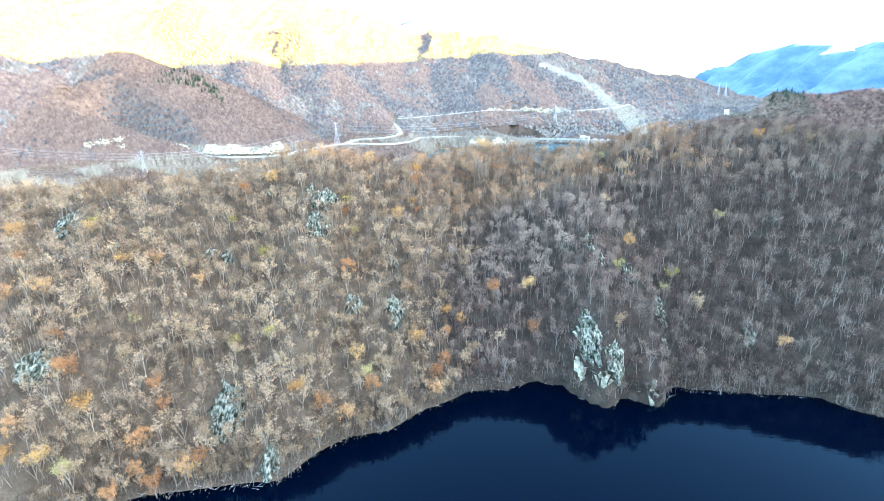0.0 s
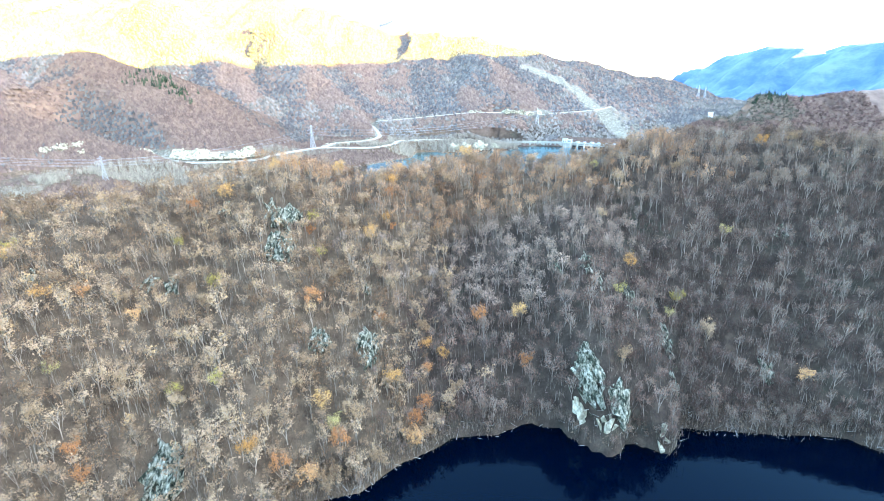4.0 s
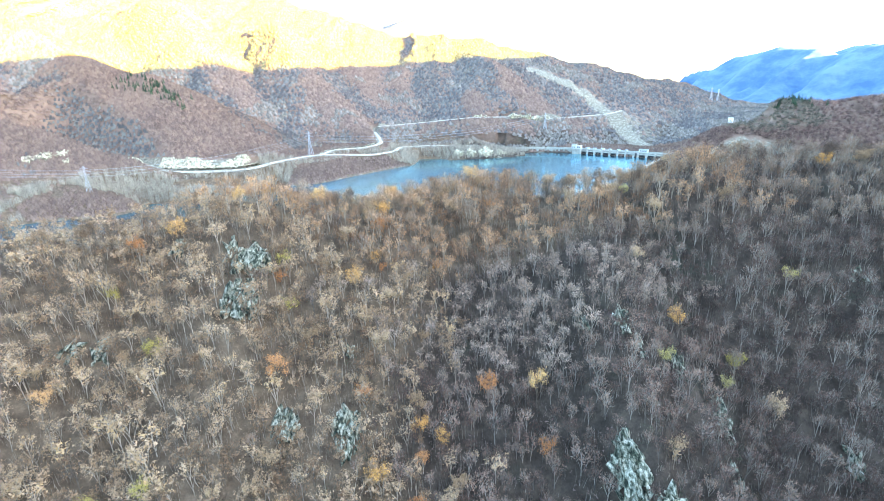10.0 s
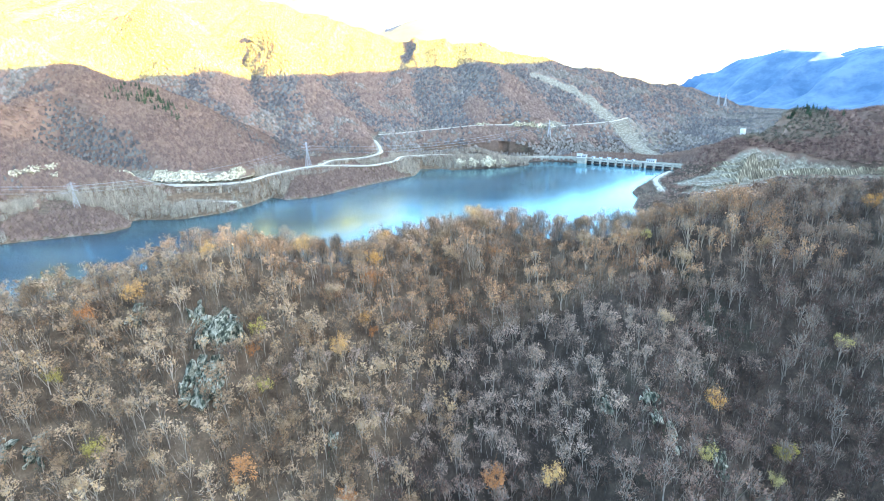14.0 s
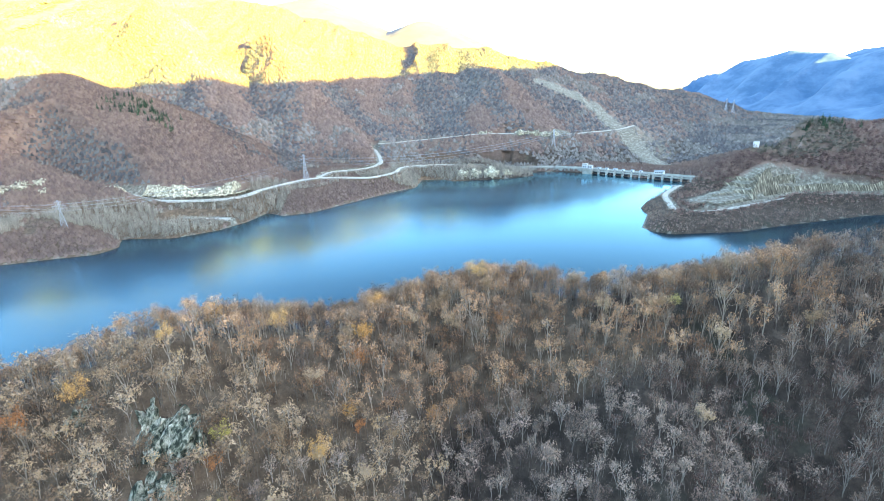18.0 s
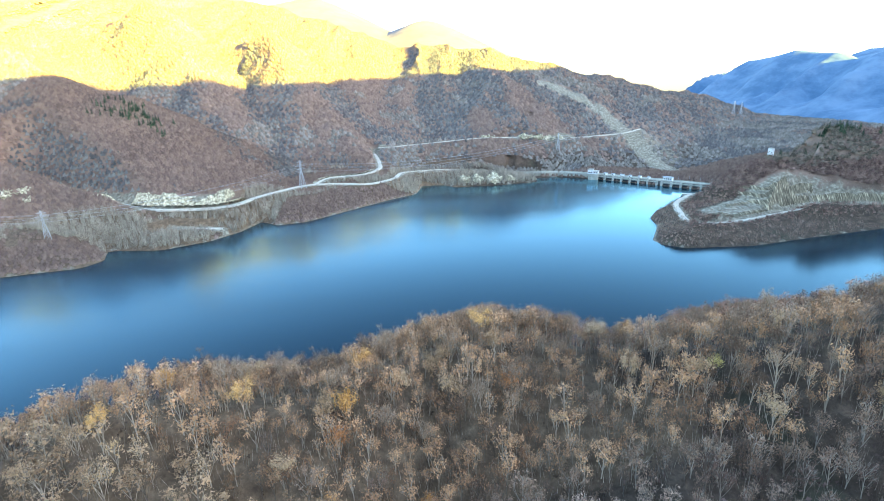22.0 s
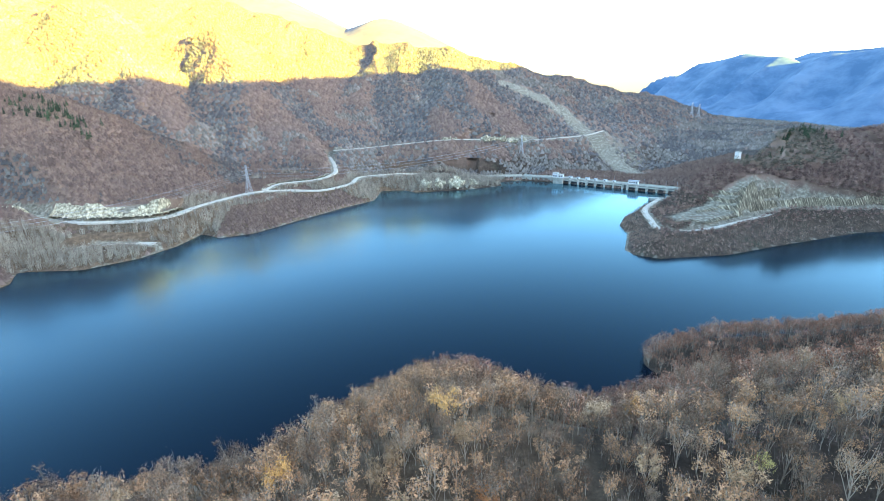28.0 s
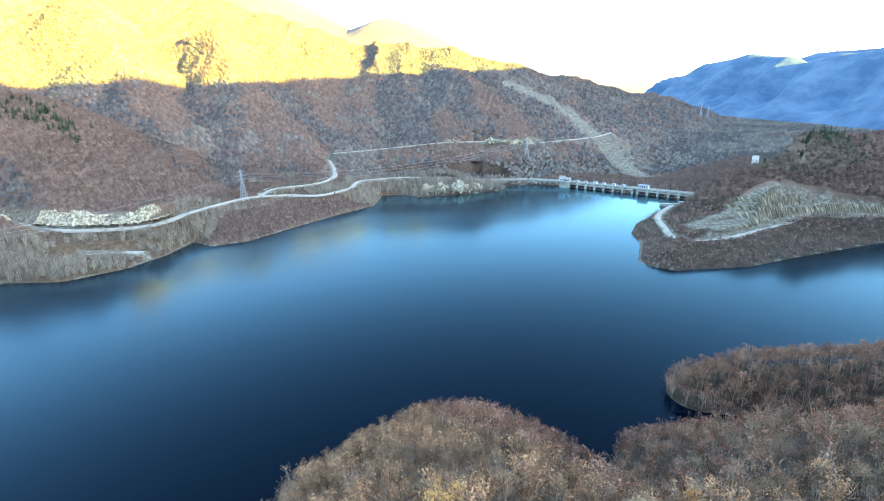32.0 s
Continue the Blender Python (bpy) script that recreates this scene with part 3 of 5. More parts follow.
gm.attributes.new("bare", "FLOAT", "POINT").data.foreach_set("value", bare_mask(X, Y, Z).astype(np.float32).ravel())
gm.attributes.new("beech", "FLOAT", "POINT").data.foreach_set("value", (np.clip((Y - 350) / 30, 0, 1) * np.clip((Z - 22) / 8, 0, 1)).astype(np.float32).ravel())
gm.attributes.new("oak", "FLOAT", "POINT").data.foreach_set("value", np.clip((np.where(Y > 195, 60, 4) - X - 25 * fbm(X / 25, Y / 25, 14)) / 14, 0, 1).astype(np.float32).ravel())
gm.shade_smooth()
ground = tagged(new("ground", gm), "hilly wooded ground with leaf litter and pale stony cuts", "ground", kind="structure")

water = mesh_object("water", [(-2600, -1500, 0), (2600, -1500, 0), (2600, 900, 0), (-2600, 900, 0)], [(0, 1, 2, 3)], [WATER])
tagged(water, "calm dark blue reservoir water with soft ripples", "water", kind="structure")


# ---- trees ----
def rot_to(d):
    d = d / np.linalg.norm(d)
    a = np.array([0.0, 0, 1]) if abs(d[2]) < 0.9 else np.array([1.0, 0, 0])
    u = np.cross(a, d)
    u /= np.linalg.norm(u)
    return u, np.cross(d, u)


class Bag:
    """Triangles being gathered for one mesh."""
    def __init__(self):
        self.v, self.f, self.m = [], [], []

    def spike(self, a, b, ra, rb, slot, sides=3):
        a, b = np.asarray(a, float), np.asarray(b, float)
        u, w = rot_to(b - a)
        n = len(self.v)
        ring = [math.tau * k / sides for k in range(sides)]
        self.v += [a + ra * (u * math.cos(t) + w * math.sin(t)) for t in ring]
        if rb:
            self.v += [b + rb * (u * math.cos(t) + w * math.sin(t)) for t in ring]
            for k in range(sides):
                k2 = (k + 1) % sides
                self.f += [(n + k, n + k2, n + sides + k2), (n + k, n + sides + k2, n + sides + k)]
                self.m += [slot, slot]
        else:
            self.v.append(b)
            for k in range(sides):
                self.f.append((n + k, n + (k + 1) % sides, n + sides))
                self.m.append(slot)

    def blade(self, a, b, w, slot, rng):
        a, b = np.asarray(a, float), np.asarray(b, float)
        side = rng.normal(size=3)
        side = np.cross(b - a, side)
        side *= w / (np.linalg.norm(side) + 1e-9)
        n = len(self.v)
        self.v += [a - side, a + side, b]
        self.f.append((n, n + 1, n + 2))
        self.m.append(slot)

    def leaf(self, p, size, slot, rng, facing=None, loose=0.6):
        """One leaf or clump; facing: the way it roughly lies open to."""
        d = rng.normal(size=(3, 3))
        d -= d.mean(0)
        if facing is not None:
            n = np.asarray(facing, float)
            n = n / (np.linalg.norm(n) + 1e-9) + rng.normal(size=3) * loose * 0.6
            n /= np.linalg.norm(n)
            d -= np.outer(d @ n, n)
        d *= size / (np.abs(d).max() + 1e-6)
        n = len(self.v)
        self.v += list(np.asarray(p) + d)
        self.f.append((n, n + 1, n + 2))
        self.m.append(slot)

    def arrays(self):
        return np.array(self.v), np.array(self.f), np.array(self.m)


def bare_tree(seed, height, spread, limbs, twigs, leaves, leaf_size, slivers=0, low=0.12, thin=0.035):
    """A leafless or half-leafless tree with steep pale limbs: slot 0 bark, slot 1 leaves."""
    rng = np.random.default_rng(seed)
    wood, crown = Bag(), Bag()
    lean = rng.normal(size=2) * 0.06 * height
    p0, p1, p2 = np.array([0, 0, -0.6]), np.array([lean[0] * 0.4, lean[1] * 0.4, height * 0.4]), np.array([lean[0], lean[1], height * 0.86])
    wood.spike(p0, p1, 0.12 * height / 8, 0.08 * height / 8, 0)
    wood.spike(p1, p2, 0.08 * height / 8, 0, 0)
    mid = np.array([lean[0] * 0.6, lean[1] * 0.6, height * 0.6])
    ends, tufts = [], [p2]
    for k in range(limbs):
        s = low + (0.68 - low) * (k + rng.random() * 0.8) / limbs
        base = p0 + (p1 - p0) * (s / 0.4) if s < 0.4 else p1 + (p2 - p1) * ((s - 0.4) / 0.46)
        az = k * 2.4 + rng.normal() * 0.4
        reach = spread * (0.35 + 0.5 * rng.random()) * (1.15 - 0.5 * s)
        out = np.array([math.cos(az), math.sin(az), 0])
        top = min(height * (0.74 + 0.26 * rng.random()), base[2] + reach * 3.6)
        knee = base + out * reach * 0.5 + np.array([0, 0, (top - base[2]) * (0.38 + 0.15 * rng.random())])
        end = base + out * reach + np.array([0, 0, top - base[2]])
        wood.spike(base, knee, 0.06 * height / 8, 0.042 * height / 8, 0)
        wood.spike(knee, end, 0.042 * height / 8, 0, 0)
        tufts += [end, knee + (end - knee) * (0.45 + 0.2 * rng.random()) + rng.normal(size=3) * 0.25]
        for j in range(twigs):
            q0 = knee + (end - knee) * (j / twigs)
            dirn = rng.normal(size=3) * 0.6 + (end - base) / np.linalg.norm(end - base) + np.array([0, 0, 0.6])
            q1 = q0 + dirn / np.linalg.norm(dirn) * (0.7 + 0.9 * rng.random()) * height / 8
            crown.blade(q0, q1, thin * 1.3, 0, rng)
            for i in range(2):
                r0 = q0 + (q1 - q0) * (0.4 + 0.4 * i)
                dd = rng.normal(size=3) + dirn * 0.8 + np.array([0, 0, 0.3])
                r1 = r0 + dd / np.linalg.norm(dd) * (0.4 + 0.5 * rng.random())
                crown.blade(r0, r1, thin, 0, rng)
                ends.append(r1)
    ends, tufts = np.array(ends), np.array(tufts)
    size = 0.75 + 0.5 * rng.random(len(tufts))
    for k in range(leaves):
        if k % 5:
            j = k % len(tufts)
            off = rng.normal(size=3) * np.array([0.4, 0.4, 0.3]) * size[j] * height / 8
            p, open_to = tufts[j] + off, off * 1.6 + [0, 0, 0.45]
        else:
            p = ends[rng.integers(len(ends))] + rng.normal(size=3) * 0.25
            open_to = p - mid + [0, 0, height * 0.15]
        crown.leaf(p, leaf_size * (0.6 + 0.8 * rng.random()), 1, rng, open_to, 0.7)
    for k in range(slivers):
        v = rng.normal(size=3)
        v[2] = abs(v[2]) * 0.9 + 0.1
        v *= (0.55 + 0.45 * rng.random()) / np.linalg.norm(v)
        p = mid + v * [spread * 0.8, spread * 0.8, height * 0.38] - [0, 0, 0.3]
        d = v * [0.9, 0.9, 1.2] + rng.normal(size=3) * 0.4 + [0, 0, 0.5]
        crown.blade(p, p + d / np.linalg.norm(d) * (0.5 + 0.7 * rng.random()), thin, k % 2, rng)
    return wood.arrays(), crown.arrays()


def far_tree(seed, height, spread, chips, upright, sides=6):
    """A tree far off: a thin stem, a lumpy crown and ragged chips or upright stems round it."""
    rng = np.random.default_rng(seed)
    bag = Bag()
    if sides > 5:
        bag.spike((0, 0, -0.5), (0, 0, height * 0.6), 0.15, 0, 0)
    if upright:
        for k in range(chips // 2):
            v = rng.normal(size=3) * [0.5, 0.5, 0.25] + [0, 0, 0.6]
            bag.leaf(v * [spread, spread, height], 0.55, 1, rng, v, 0.8)
        for k in range(chips):
            a, r = k * 2.4, spread * rng.random() ** 0.5
            p = np.array([math.cos(a) * r, math.sin(a) * r, 0.0])
            bag.blade(p * 0.7 + [0, 0, height * 0.12 * rng.random()], p * 1.3 + [0, 0, height * (0.7 + 0.35 * rng.random())], 0.11, 0, rng)
    else:
        n, ring = len(bag.v), 5
        for k in range(ring):
            a = math.tau * (k + 0.5 * rng.random()) / ring
            r = spread * (0.95 + 0.35 * rng.random())
            bag.v.append(np.array([r * math.cos(a), r * math.sin(a), height * 0.1]))
        bag.v.append(np.array([0.2 * spread * rng.normal(), 0.2 * spread * rng.normal(), height * 0.72]))
        for k in range(ring):
            bag.f.append((n + k, n + (k + 1) % ring, n + ring))
            bag.m.append(1)
        for k in range(chips):
            a, r = k * 2.4, (k + 0.5) / chips
            out = np.array([math.cos(a), math.sin(a), 0]) * spread * r ** 0.6
            p = out * 0.8 + [0, 0, height * (0.64 - 0.34 * r)]
            d = out * 0.45 + rng.normal(size=3) * 0.3 + [0, 0, 0.9]
            bag.blade(p, p + d / np.linalg.norm(d) * height * (0.2 + 0.16 * rng.random()), 0.085 * spread * (0.7 + 0.6 * rng.random()), 1, rng)
    return bag.arrays()


def dome_tree(seed, height, spread, chips):
    """A leafy tree in the middle distance: a stem, a dark core and a domed, lumpy crown of small leaf clumps."""
    rng = np.random.default_rng(seed)
    bag = Bag()
    bag.spike((0, 0, -0.8), (0, 0, height * 0.6), 0.16, 0, 0)
    n, ring = len(bag.v), 6
    for k in range(ring):
        a, r = math.tau * (k + 0.5 * rng.random()) / ring, spread * (0.7 + 0.2 * rng.random())
        bag.v.append(np.array([r * math.cos(a), r * math.sin(a), height * 0.2]))
    bag.v.append(np.array([0.0, 0.0, height * 0.5]))
    for k in range(ring):
        bag.f.append((n + k, n + (k + 1) % ring, n + ring))
        bag.m.append(1)
    lumps = rng.normal(size=(6, 3)) * [0.5, 0.5, 0.22] + [0, 0, 0.1]
    for k in range(chips):
        v = lumps[k % 6] + rng.normal(size=3) * 0.33
        v[2] = abs(v[2])
        v /= max(1.0, np.linalg.norm(v))
        p = v * [spread, spread, height * 0.72] + [0, 0, height * 0.26]
        bag.leaf(p, spread * rng.uniform(0.15, 0.26), 1, rng, v + [0, 0, 0.5], 0.7)
    return bag.arrays()


def forest_mesh(name, templates, places, mats, seed):
    """One mesh of many trees. places: x, y, z, scale."""
    rng = np.random.default_rng(seed)
    which = rng.integers(len(templates), size=len(places))
    cos, fs, ms, ts, base = [], [], [], [], 0
    for k, (v, f, m) in enumerate(templates):
        P = places[which == k]
        if not len(P):
            continue
        n = len(P)
        a = rng.random(n) * math.tau
        c, s = np.cos(a)[:, None], np.sin(a)[:, None]
        sc = P[:, 3:4]
        wide = sc * (0.85 + 0.3 * rng.random((n, 1)))
        co = np.stack([(v[None, :, 0] * c - v[None, :, 1] * s) * wide + P[:, 0:1],
                       (v[None, :, 0] * s + v[None, :, 1] * c) * wide + P[:, 1:2],
                       v[None, :, 2] * sc + P[:, 2:3]], -1)
        cos.append(co.reshape(-1, 3))
        fs.append((f[None] + (np.arange(n) * len(v))[:, None, None] + base).reshape(-1, 3))
        ms.append(np.tile(m, n))
        ts.append(np.repeat(rng.random(n), len(v)))
        base += n * len(v)
    return new(name, numpy_mesh(name, np.concatenate(cos), np.concatenate(fs), mats, np.concatenate(ms), np.concatenate(ts)))


def joined(t):
    (v1, f1, m1), (v2, f2, m2) = t
    return np.concatenate([v1, v2]), np.concatenate([f1, f2 + len(v1)]), np.concatenate([m1, m2])


def scatter(x0, x1, y0, y1, step, seed):
    rng = np.random.default_rng(seed)
    x, y = np.meshgrid(np.arange(x0, x1, step), np.arange(y0, y1, step))
    x = x.ravel() + (rng.random(x.size) - 0.5) * step * 1.1
    y = y.ravel() + (rng.random(y.size) - 0.5) * step * 1.1
    return x, y, rng


# the near wood
KINDS = [(7.5, 2.3, 130, 90), (8.5, 2.2, 170, 60), (9.0, 2.0, 60, 170), (8.0, 2.6, 180, 60), (8.5, 1.9, 20, 200), (7.0, 2.4, 150, 80), (9.0, 2.5, 180, 70), (8.0, 1.9, 50, 160)]
NEAR = [joined(bare_tree(k, a * 0.92, b * 1.15, 6, 2, int(c * 1.15) + 80, 0.25, int(d * 0.35), thin=0.04)) for k, (a, b, c, d) in enumerate(KINDS)]
BARE = [joined(bare_tree(15 + k, a * 0.92, b, 7, 2, int(c * 0.75) + 70, 0.22, 30 + int(d * 0.7), thin=0.045)) for k, (a, b, c, d) in enumerate(KINDS)]
CREST = [joined(bare_tree(30 + k, a, b, 7, 2, int(c * 1.6) + 90, 0.2, int(d * 0.4), thin=0.04)) for k, (a, b, c, d) in enumerate(KINDS)]


def thicket(seed):
    """A clump of thin grey saplings over brown brush."""
    rng = np.random.default_rng(seed)
    bag = Bag()
    for k in range(11):
        p = np.append(rng.normal(size=2) * 1.1, -0.3)
        bag.blade(p, p + [rng.normal() * 0.35, rng.normal() * 0.35, rng.uniform(1.6, 4.2)], 0.042, 0, rng)
    for k in range(24):
        p = np.append(rng.normal(size=2) * 1.2, rng.uniform(0.1, 2.3))
        bag.leaf(p, rng.uniform(0.18, 0.42), 1, rng, (0, -0.3, 1), 1.0)
    return bag.arrays()


SHRUB = [thicket(20 + k) for k in range(4)]
x, y, rng = scatter(-260, 260, 70, 352, 2.9, 1)
h = land(x, y)
keep = (h > 0.12) & (far_inland(x, y) < -5) & (np.abs(x - 4) < 43 + 0.85 * np.maximum(y - 20, 0)) & clear_of_rock(x, y) & ((x > -15) | (y < np.interp(x, CREST_X, CREST_Y) + 32))
P = np.stack([x, y, h, 0.62 + 0.6 * rng.random(len(x)) ** 1.3], -1)[keep]
x = rng.uniform(-150, 190, 4000)
y = np.interp(x, FRONT_X, FRONT_Y) + rng.uniform(-5, 6, 4000)
h = land(x, y)
ok = (h > 0.1) & (h < 4.5) & clear_of_rock(x, y)
P = np.concatenate([P, np.stack([x, y, h, rng.uniform(0.4, 0.8, 4000)], -1)[ok][:430]])
single = (P[:, 0] > -48) & (P[:, 0] < 95) & (P[:, 1] > 203) & (P[:, 1] < 258)
single[np.flatnonzero(single)[rng.permutation(single.sum())[230:]]] = False
SINGLE = P[single]
x, y, rng2 = scatter(96, 250, 290, 352, 3.0, 21)
h = land(x, y)
SPIT = np.stack([x, y, h, 0.6 + 0.4 * rng2.random(len(x))], -1)[(h > 0.05)]
RED_KINDS = [joined(bare_tree(50 + k, 7.5, 2.7, 5, 2, 120, 0.25, 34, thin=0.05)) for k in range(5)]
red = (P[:, 1] > np.where(P[:, 0] > 45, 231, 246 + 0.35 * np.maximum(70 - P[:, 0], 0))) & (P[:, 0] > 20)
tagged(forest_mesh("red_brown_woodland", RED_KINDS, P[~single & red], [BARK, RED_LEAF], 15), "red-brown beech woodland behind the ridge", "forest", kind="stuff")
tagged(forest_mesh("spit_woodland", RED_KINDS, SPIT[(SPIT[:, 0] < 140) | (np.arange(len(SPIT)) % 2 == 0)], [BARK, RED_LEAF], 16), "dense red-brown wood on the low spit", "forest", kind="stuff")
tip = SPIT[(SPIT[:, 0] < 150)] + [1.2, 0.8, -0.3, 0.35]
tagged(forest_mesh("spit_brush", SHRUB, tip, [BARK, RED_LEAF], 17), "low red-brown brush down to the water on the spit", "shrubs", kind="stuff")
warm = P[:, 0] + 30 * fbm(P[:, 0] / 25, P[:, 1] / 25, 14) + 13 * np.random.default_rng(8).normal(size=len(P)) < np.where(P[:, 1] > 195, 92, -2)
flank = (P[:, 1] > 190) & ((P[:, 0] < -80) | (P[:, 0] > 115))
top = (P[:, 1] > 190) & ~flank
# trees of the east slope, which get the leaf colour with shade in it
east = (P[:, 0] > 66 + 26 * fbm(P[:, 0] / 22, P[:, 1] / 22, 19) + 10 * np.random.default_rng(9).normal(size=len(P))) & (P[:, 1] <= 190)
# trees of the upper slope, which get the leaf colour with skylight in it
high = ~east & (P[:, 1] > 160 + 0.25 * np.maximum(P[:, 0] - 40, 0)) & (P[:, 1] <= 190)
for name, mask, kinds, leaf, seed in (("tan_woodland", warm & (P[:, 1] <= 190), NEAR, WARM_LEAF, 3), ("bare_woodland", ~warm & (P[:, 1] <= 190) & ~high & ~east, BARE, LEAF, 4), ("bare_brown_woodland", ~warm & east, BARE, SHADED_LEAF, 24), ("bare_upper_woodland", ~warm & high, BARE, LIT_LEAF, 14),
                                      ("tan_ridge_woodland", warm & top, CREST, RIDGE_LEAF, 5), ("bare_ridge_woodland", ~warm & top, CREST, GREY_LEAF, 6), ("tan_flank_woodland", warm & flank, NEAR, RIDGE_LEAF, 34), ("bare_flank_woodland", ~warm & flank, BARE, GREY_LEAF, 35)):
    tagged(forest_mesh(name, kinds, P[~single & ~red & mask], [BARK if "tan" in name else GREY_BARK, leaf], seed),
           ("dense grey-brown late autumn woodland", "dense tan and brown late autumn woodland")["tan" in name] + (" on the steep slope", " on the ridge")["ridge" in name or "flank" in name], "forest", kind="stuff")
x, y, rng = scatter(-260, 260, 70, 352, 2.9, 11)
h = land(x, y)
keep = (h > 0.3) & (far_inland(x, y) < -5) & (np.abs(x) < 43 + 0.85 * np.maximum(y - 20, 0)) & clear_of_rock(x, y) & (rng.random(len(x)) < np.where(h < 14, 1.0, 0.8)) & (y < 245)
Q = np.stack([x, y, h, 0.6 + 0.8 * rng.random(len(x))], -1)[keep]
tanned = Q[:, 0] + 12 * fbm(Q[:, 0] / 25, Q[:, 1] / 25, 14) < np.where(Q[:, 1] > 195, 50, 2)
tagged(forest_mesh("undergrowth", SHRUB, Q[~tanned], [GREY_BARK, UNDER], 13), "grey-brown twiggy undergrowth between the bare trees", "shrubs", kind="stuff")
tagged(forest_mesh("tan_undergrowth", SHRUB, Q[tanned], [BARK, WARM_UNDER], 13), "tan leafy undergrowth between the half-bare trees", "shrubs", kind="stuff")

x = rng.uniform(-150, 190, 3200)
y = np.interp(x, FRONT_X, FRONT_Y) + rng.uniform(-5, 7, 3200)
h = land(x, y)
ok = (h > 0.05) & (h < 6) & clear_of_rock(x, y)
B = np.stack([x, y, h - 0.1, rng.uniform(0.6, 1.2, 3200)], -1)[ok][:1900]
tagged(forest_mesh("shore_brush", SHRUB, B, [GREY_BARK, WARM_UNDER], 33), "tan brush and saplings on the steep bank above the waterline", "shrubs", kind="stuff")
rng = np.random.default_rng(31)
spots = []
for ox, oy, w, l in OUTCROPS:
    n = int(w * l * 0.22)
    spots += list(zip(ox + rng.normal(size=n) * w * 0.5, oy - 0.35 * l + rng.normal(size=n) * l * 0.4))
spots = np.array(spots)
tagged(forest_mesh("ivy_patches", SHRUB, np.stack([spots[:, 0], spots[:, 1], land(spots[:, 0], spots[:, 1]), 0.3 + 0.35 * rng.random(len(spots))], -1), [GREY_BARK, IVY], 32), "dark green ivy and moss round the outcrops", "ivy", kind="stuff")

# woods over the lake
x, y, rng = scatter(-480, 520, 380, 800, 3.05, 2)
h, d = land(x, y), far_inland(x, y)
rd, _ = road_near(x, y)
bare = bare_mask(x, y, h)
ok = (d > 2) & (h > 0.8) & (rd > 2.5 + 5 * rng.random(len(x))) & (rng.random(len(x)) > bare * 1.2) & (np.hypot(x - 272, y - 618) > 24) & ~((x > 228) & (x < 262) & (y > 548) & (y < 605)) & (cut_slope(x, y) < 0.2 + 0.5 * rng.random(len(x)) ** 4) & ((x > -196) | (y > 650) | (rd > 11) | (h < road_near(x, y)[1] + 0.7)) & ~((x < -190) & (h < 25) & ~(np.clip(1.35 - d / 75, 0, 1) + 0.9 * fbm(x / 30, y / 30, 77) > 0.5) & (rng.random(len(x)) > 0.15)) & ~((x > 205) & (h < 16) & (y < 600) & (rng.random(len(x)) > 0.28)) & (np.hypot(x - 312, y - 632) > 34) & (np.hypot((x - 322) / 6, (y - 577) / 11) > 1)
grey = (np.clip(1.35 - d / 75, 0, 1) + 0.9 * fbm(x / 30, y / 30, 77) > 0.5) & (h < 25) & (x < 150) & ~((x > -150) & (x < -20) & (d < 45) & (y < 700)) & (((x + 302) / 46) ** 2 + ((y - 482) / 36) ** 2 > 1)
P = np.stack([x, y, h - 1.7, (0.85 + 0.32 * rng.random(len(x))) * np.where((x > 150) & (h < 16) & (y < 640), 0.62, 1.0)], -1)
# gully shade put into grey crowns, and brown beech spurs among the grey slopes about the dam
SHADED_STANDS = [[(-420, 930), (-352, 862), (-272, 778), (-222, 722)], [(-222, 960), (-214, 872), (-206, 800), (-190, 732)], [(-190, 1000), (-122, 925), (-72, 890), (-30, 860)], [(-445, 686), (-376, 656), (-325, 622)]]
BEECH_SPURS = [[(75, 920), (86, 890), (84, 815)], [(150, 960), (190, 885)], [(225, 850), (245, 825)], [(-380, 690), (-300, 680), (-225, 668)]]


def stand(x, y, lines, wide):
    near = np.full(np.shape(x), 1e9)
    for line in lines:
        for a, b in zip(line, line[1:]):
            near = np.minimum(near, seg_distance(x, y, a, b)[0])
    return np.clip(1.4 - near / wide, 0, 1)


def shaded_place(x, y, rng):
    """Darker grey crowns paint the shade of gullies and west-facing slopes; grey woods also cover the slopes about the
    dam.
    """
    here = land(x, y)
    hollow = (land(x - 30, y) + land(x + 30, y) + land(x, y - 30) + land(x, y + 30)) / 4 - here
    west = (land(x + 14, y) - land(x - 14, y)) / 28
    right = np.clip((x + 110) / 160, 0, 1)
    return 9 * stand(x, y, SHADED_STANDS, 24) - 9 * stand(x, y, BEECH_SPURS, 26) + 0.6 * hollow + 8 * west + 5 * fbm(x / 40, y / 40, 81) + 2.2 * rng.normal(size=len(x)) > 3.2 - 6.5 * right


dim = shaded_place(x, y, rng) & (h > 22)
headland = (x > 205) & (y < 655) & (h > 9)
MID_BROWN = [far_tree(40 + k, 5.6, 2.1, 22, False, 5) for k in range(6)]
HEAD_KINDS = [dome_tree(70 + k, 6.4, 2.7, 84) for k in range(6)]
MID_GREY = [far_tree(60 + k, 8.5, 1.8, 18, True) for k in range(5)]
tagged(forest_mesh("brown_woodland", MID_BROWN, P[ok & ~grey & ~dim & ~headland], [BARK, FAR_BROWN], 5), "red-brown beech woods on the hills over the lake", "forest", kind="stuff")
tagged(forest_mesh("grey_brown_woodland", MID_BROWN, P[ok & ~grey & dim & ~headland], [BARK, SHADED_GREY], 25), "grey-brown woods over the lake, with gully shade put into their colour", "forest", kind="stuff")
hx, hy, hrng = scatter(205, 520, 470, 655, 3.3, 72)
hh, hd = land(hx, hy), far_inland(hx, hy)
hr, hz = road_near(hx, hy)
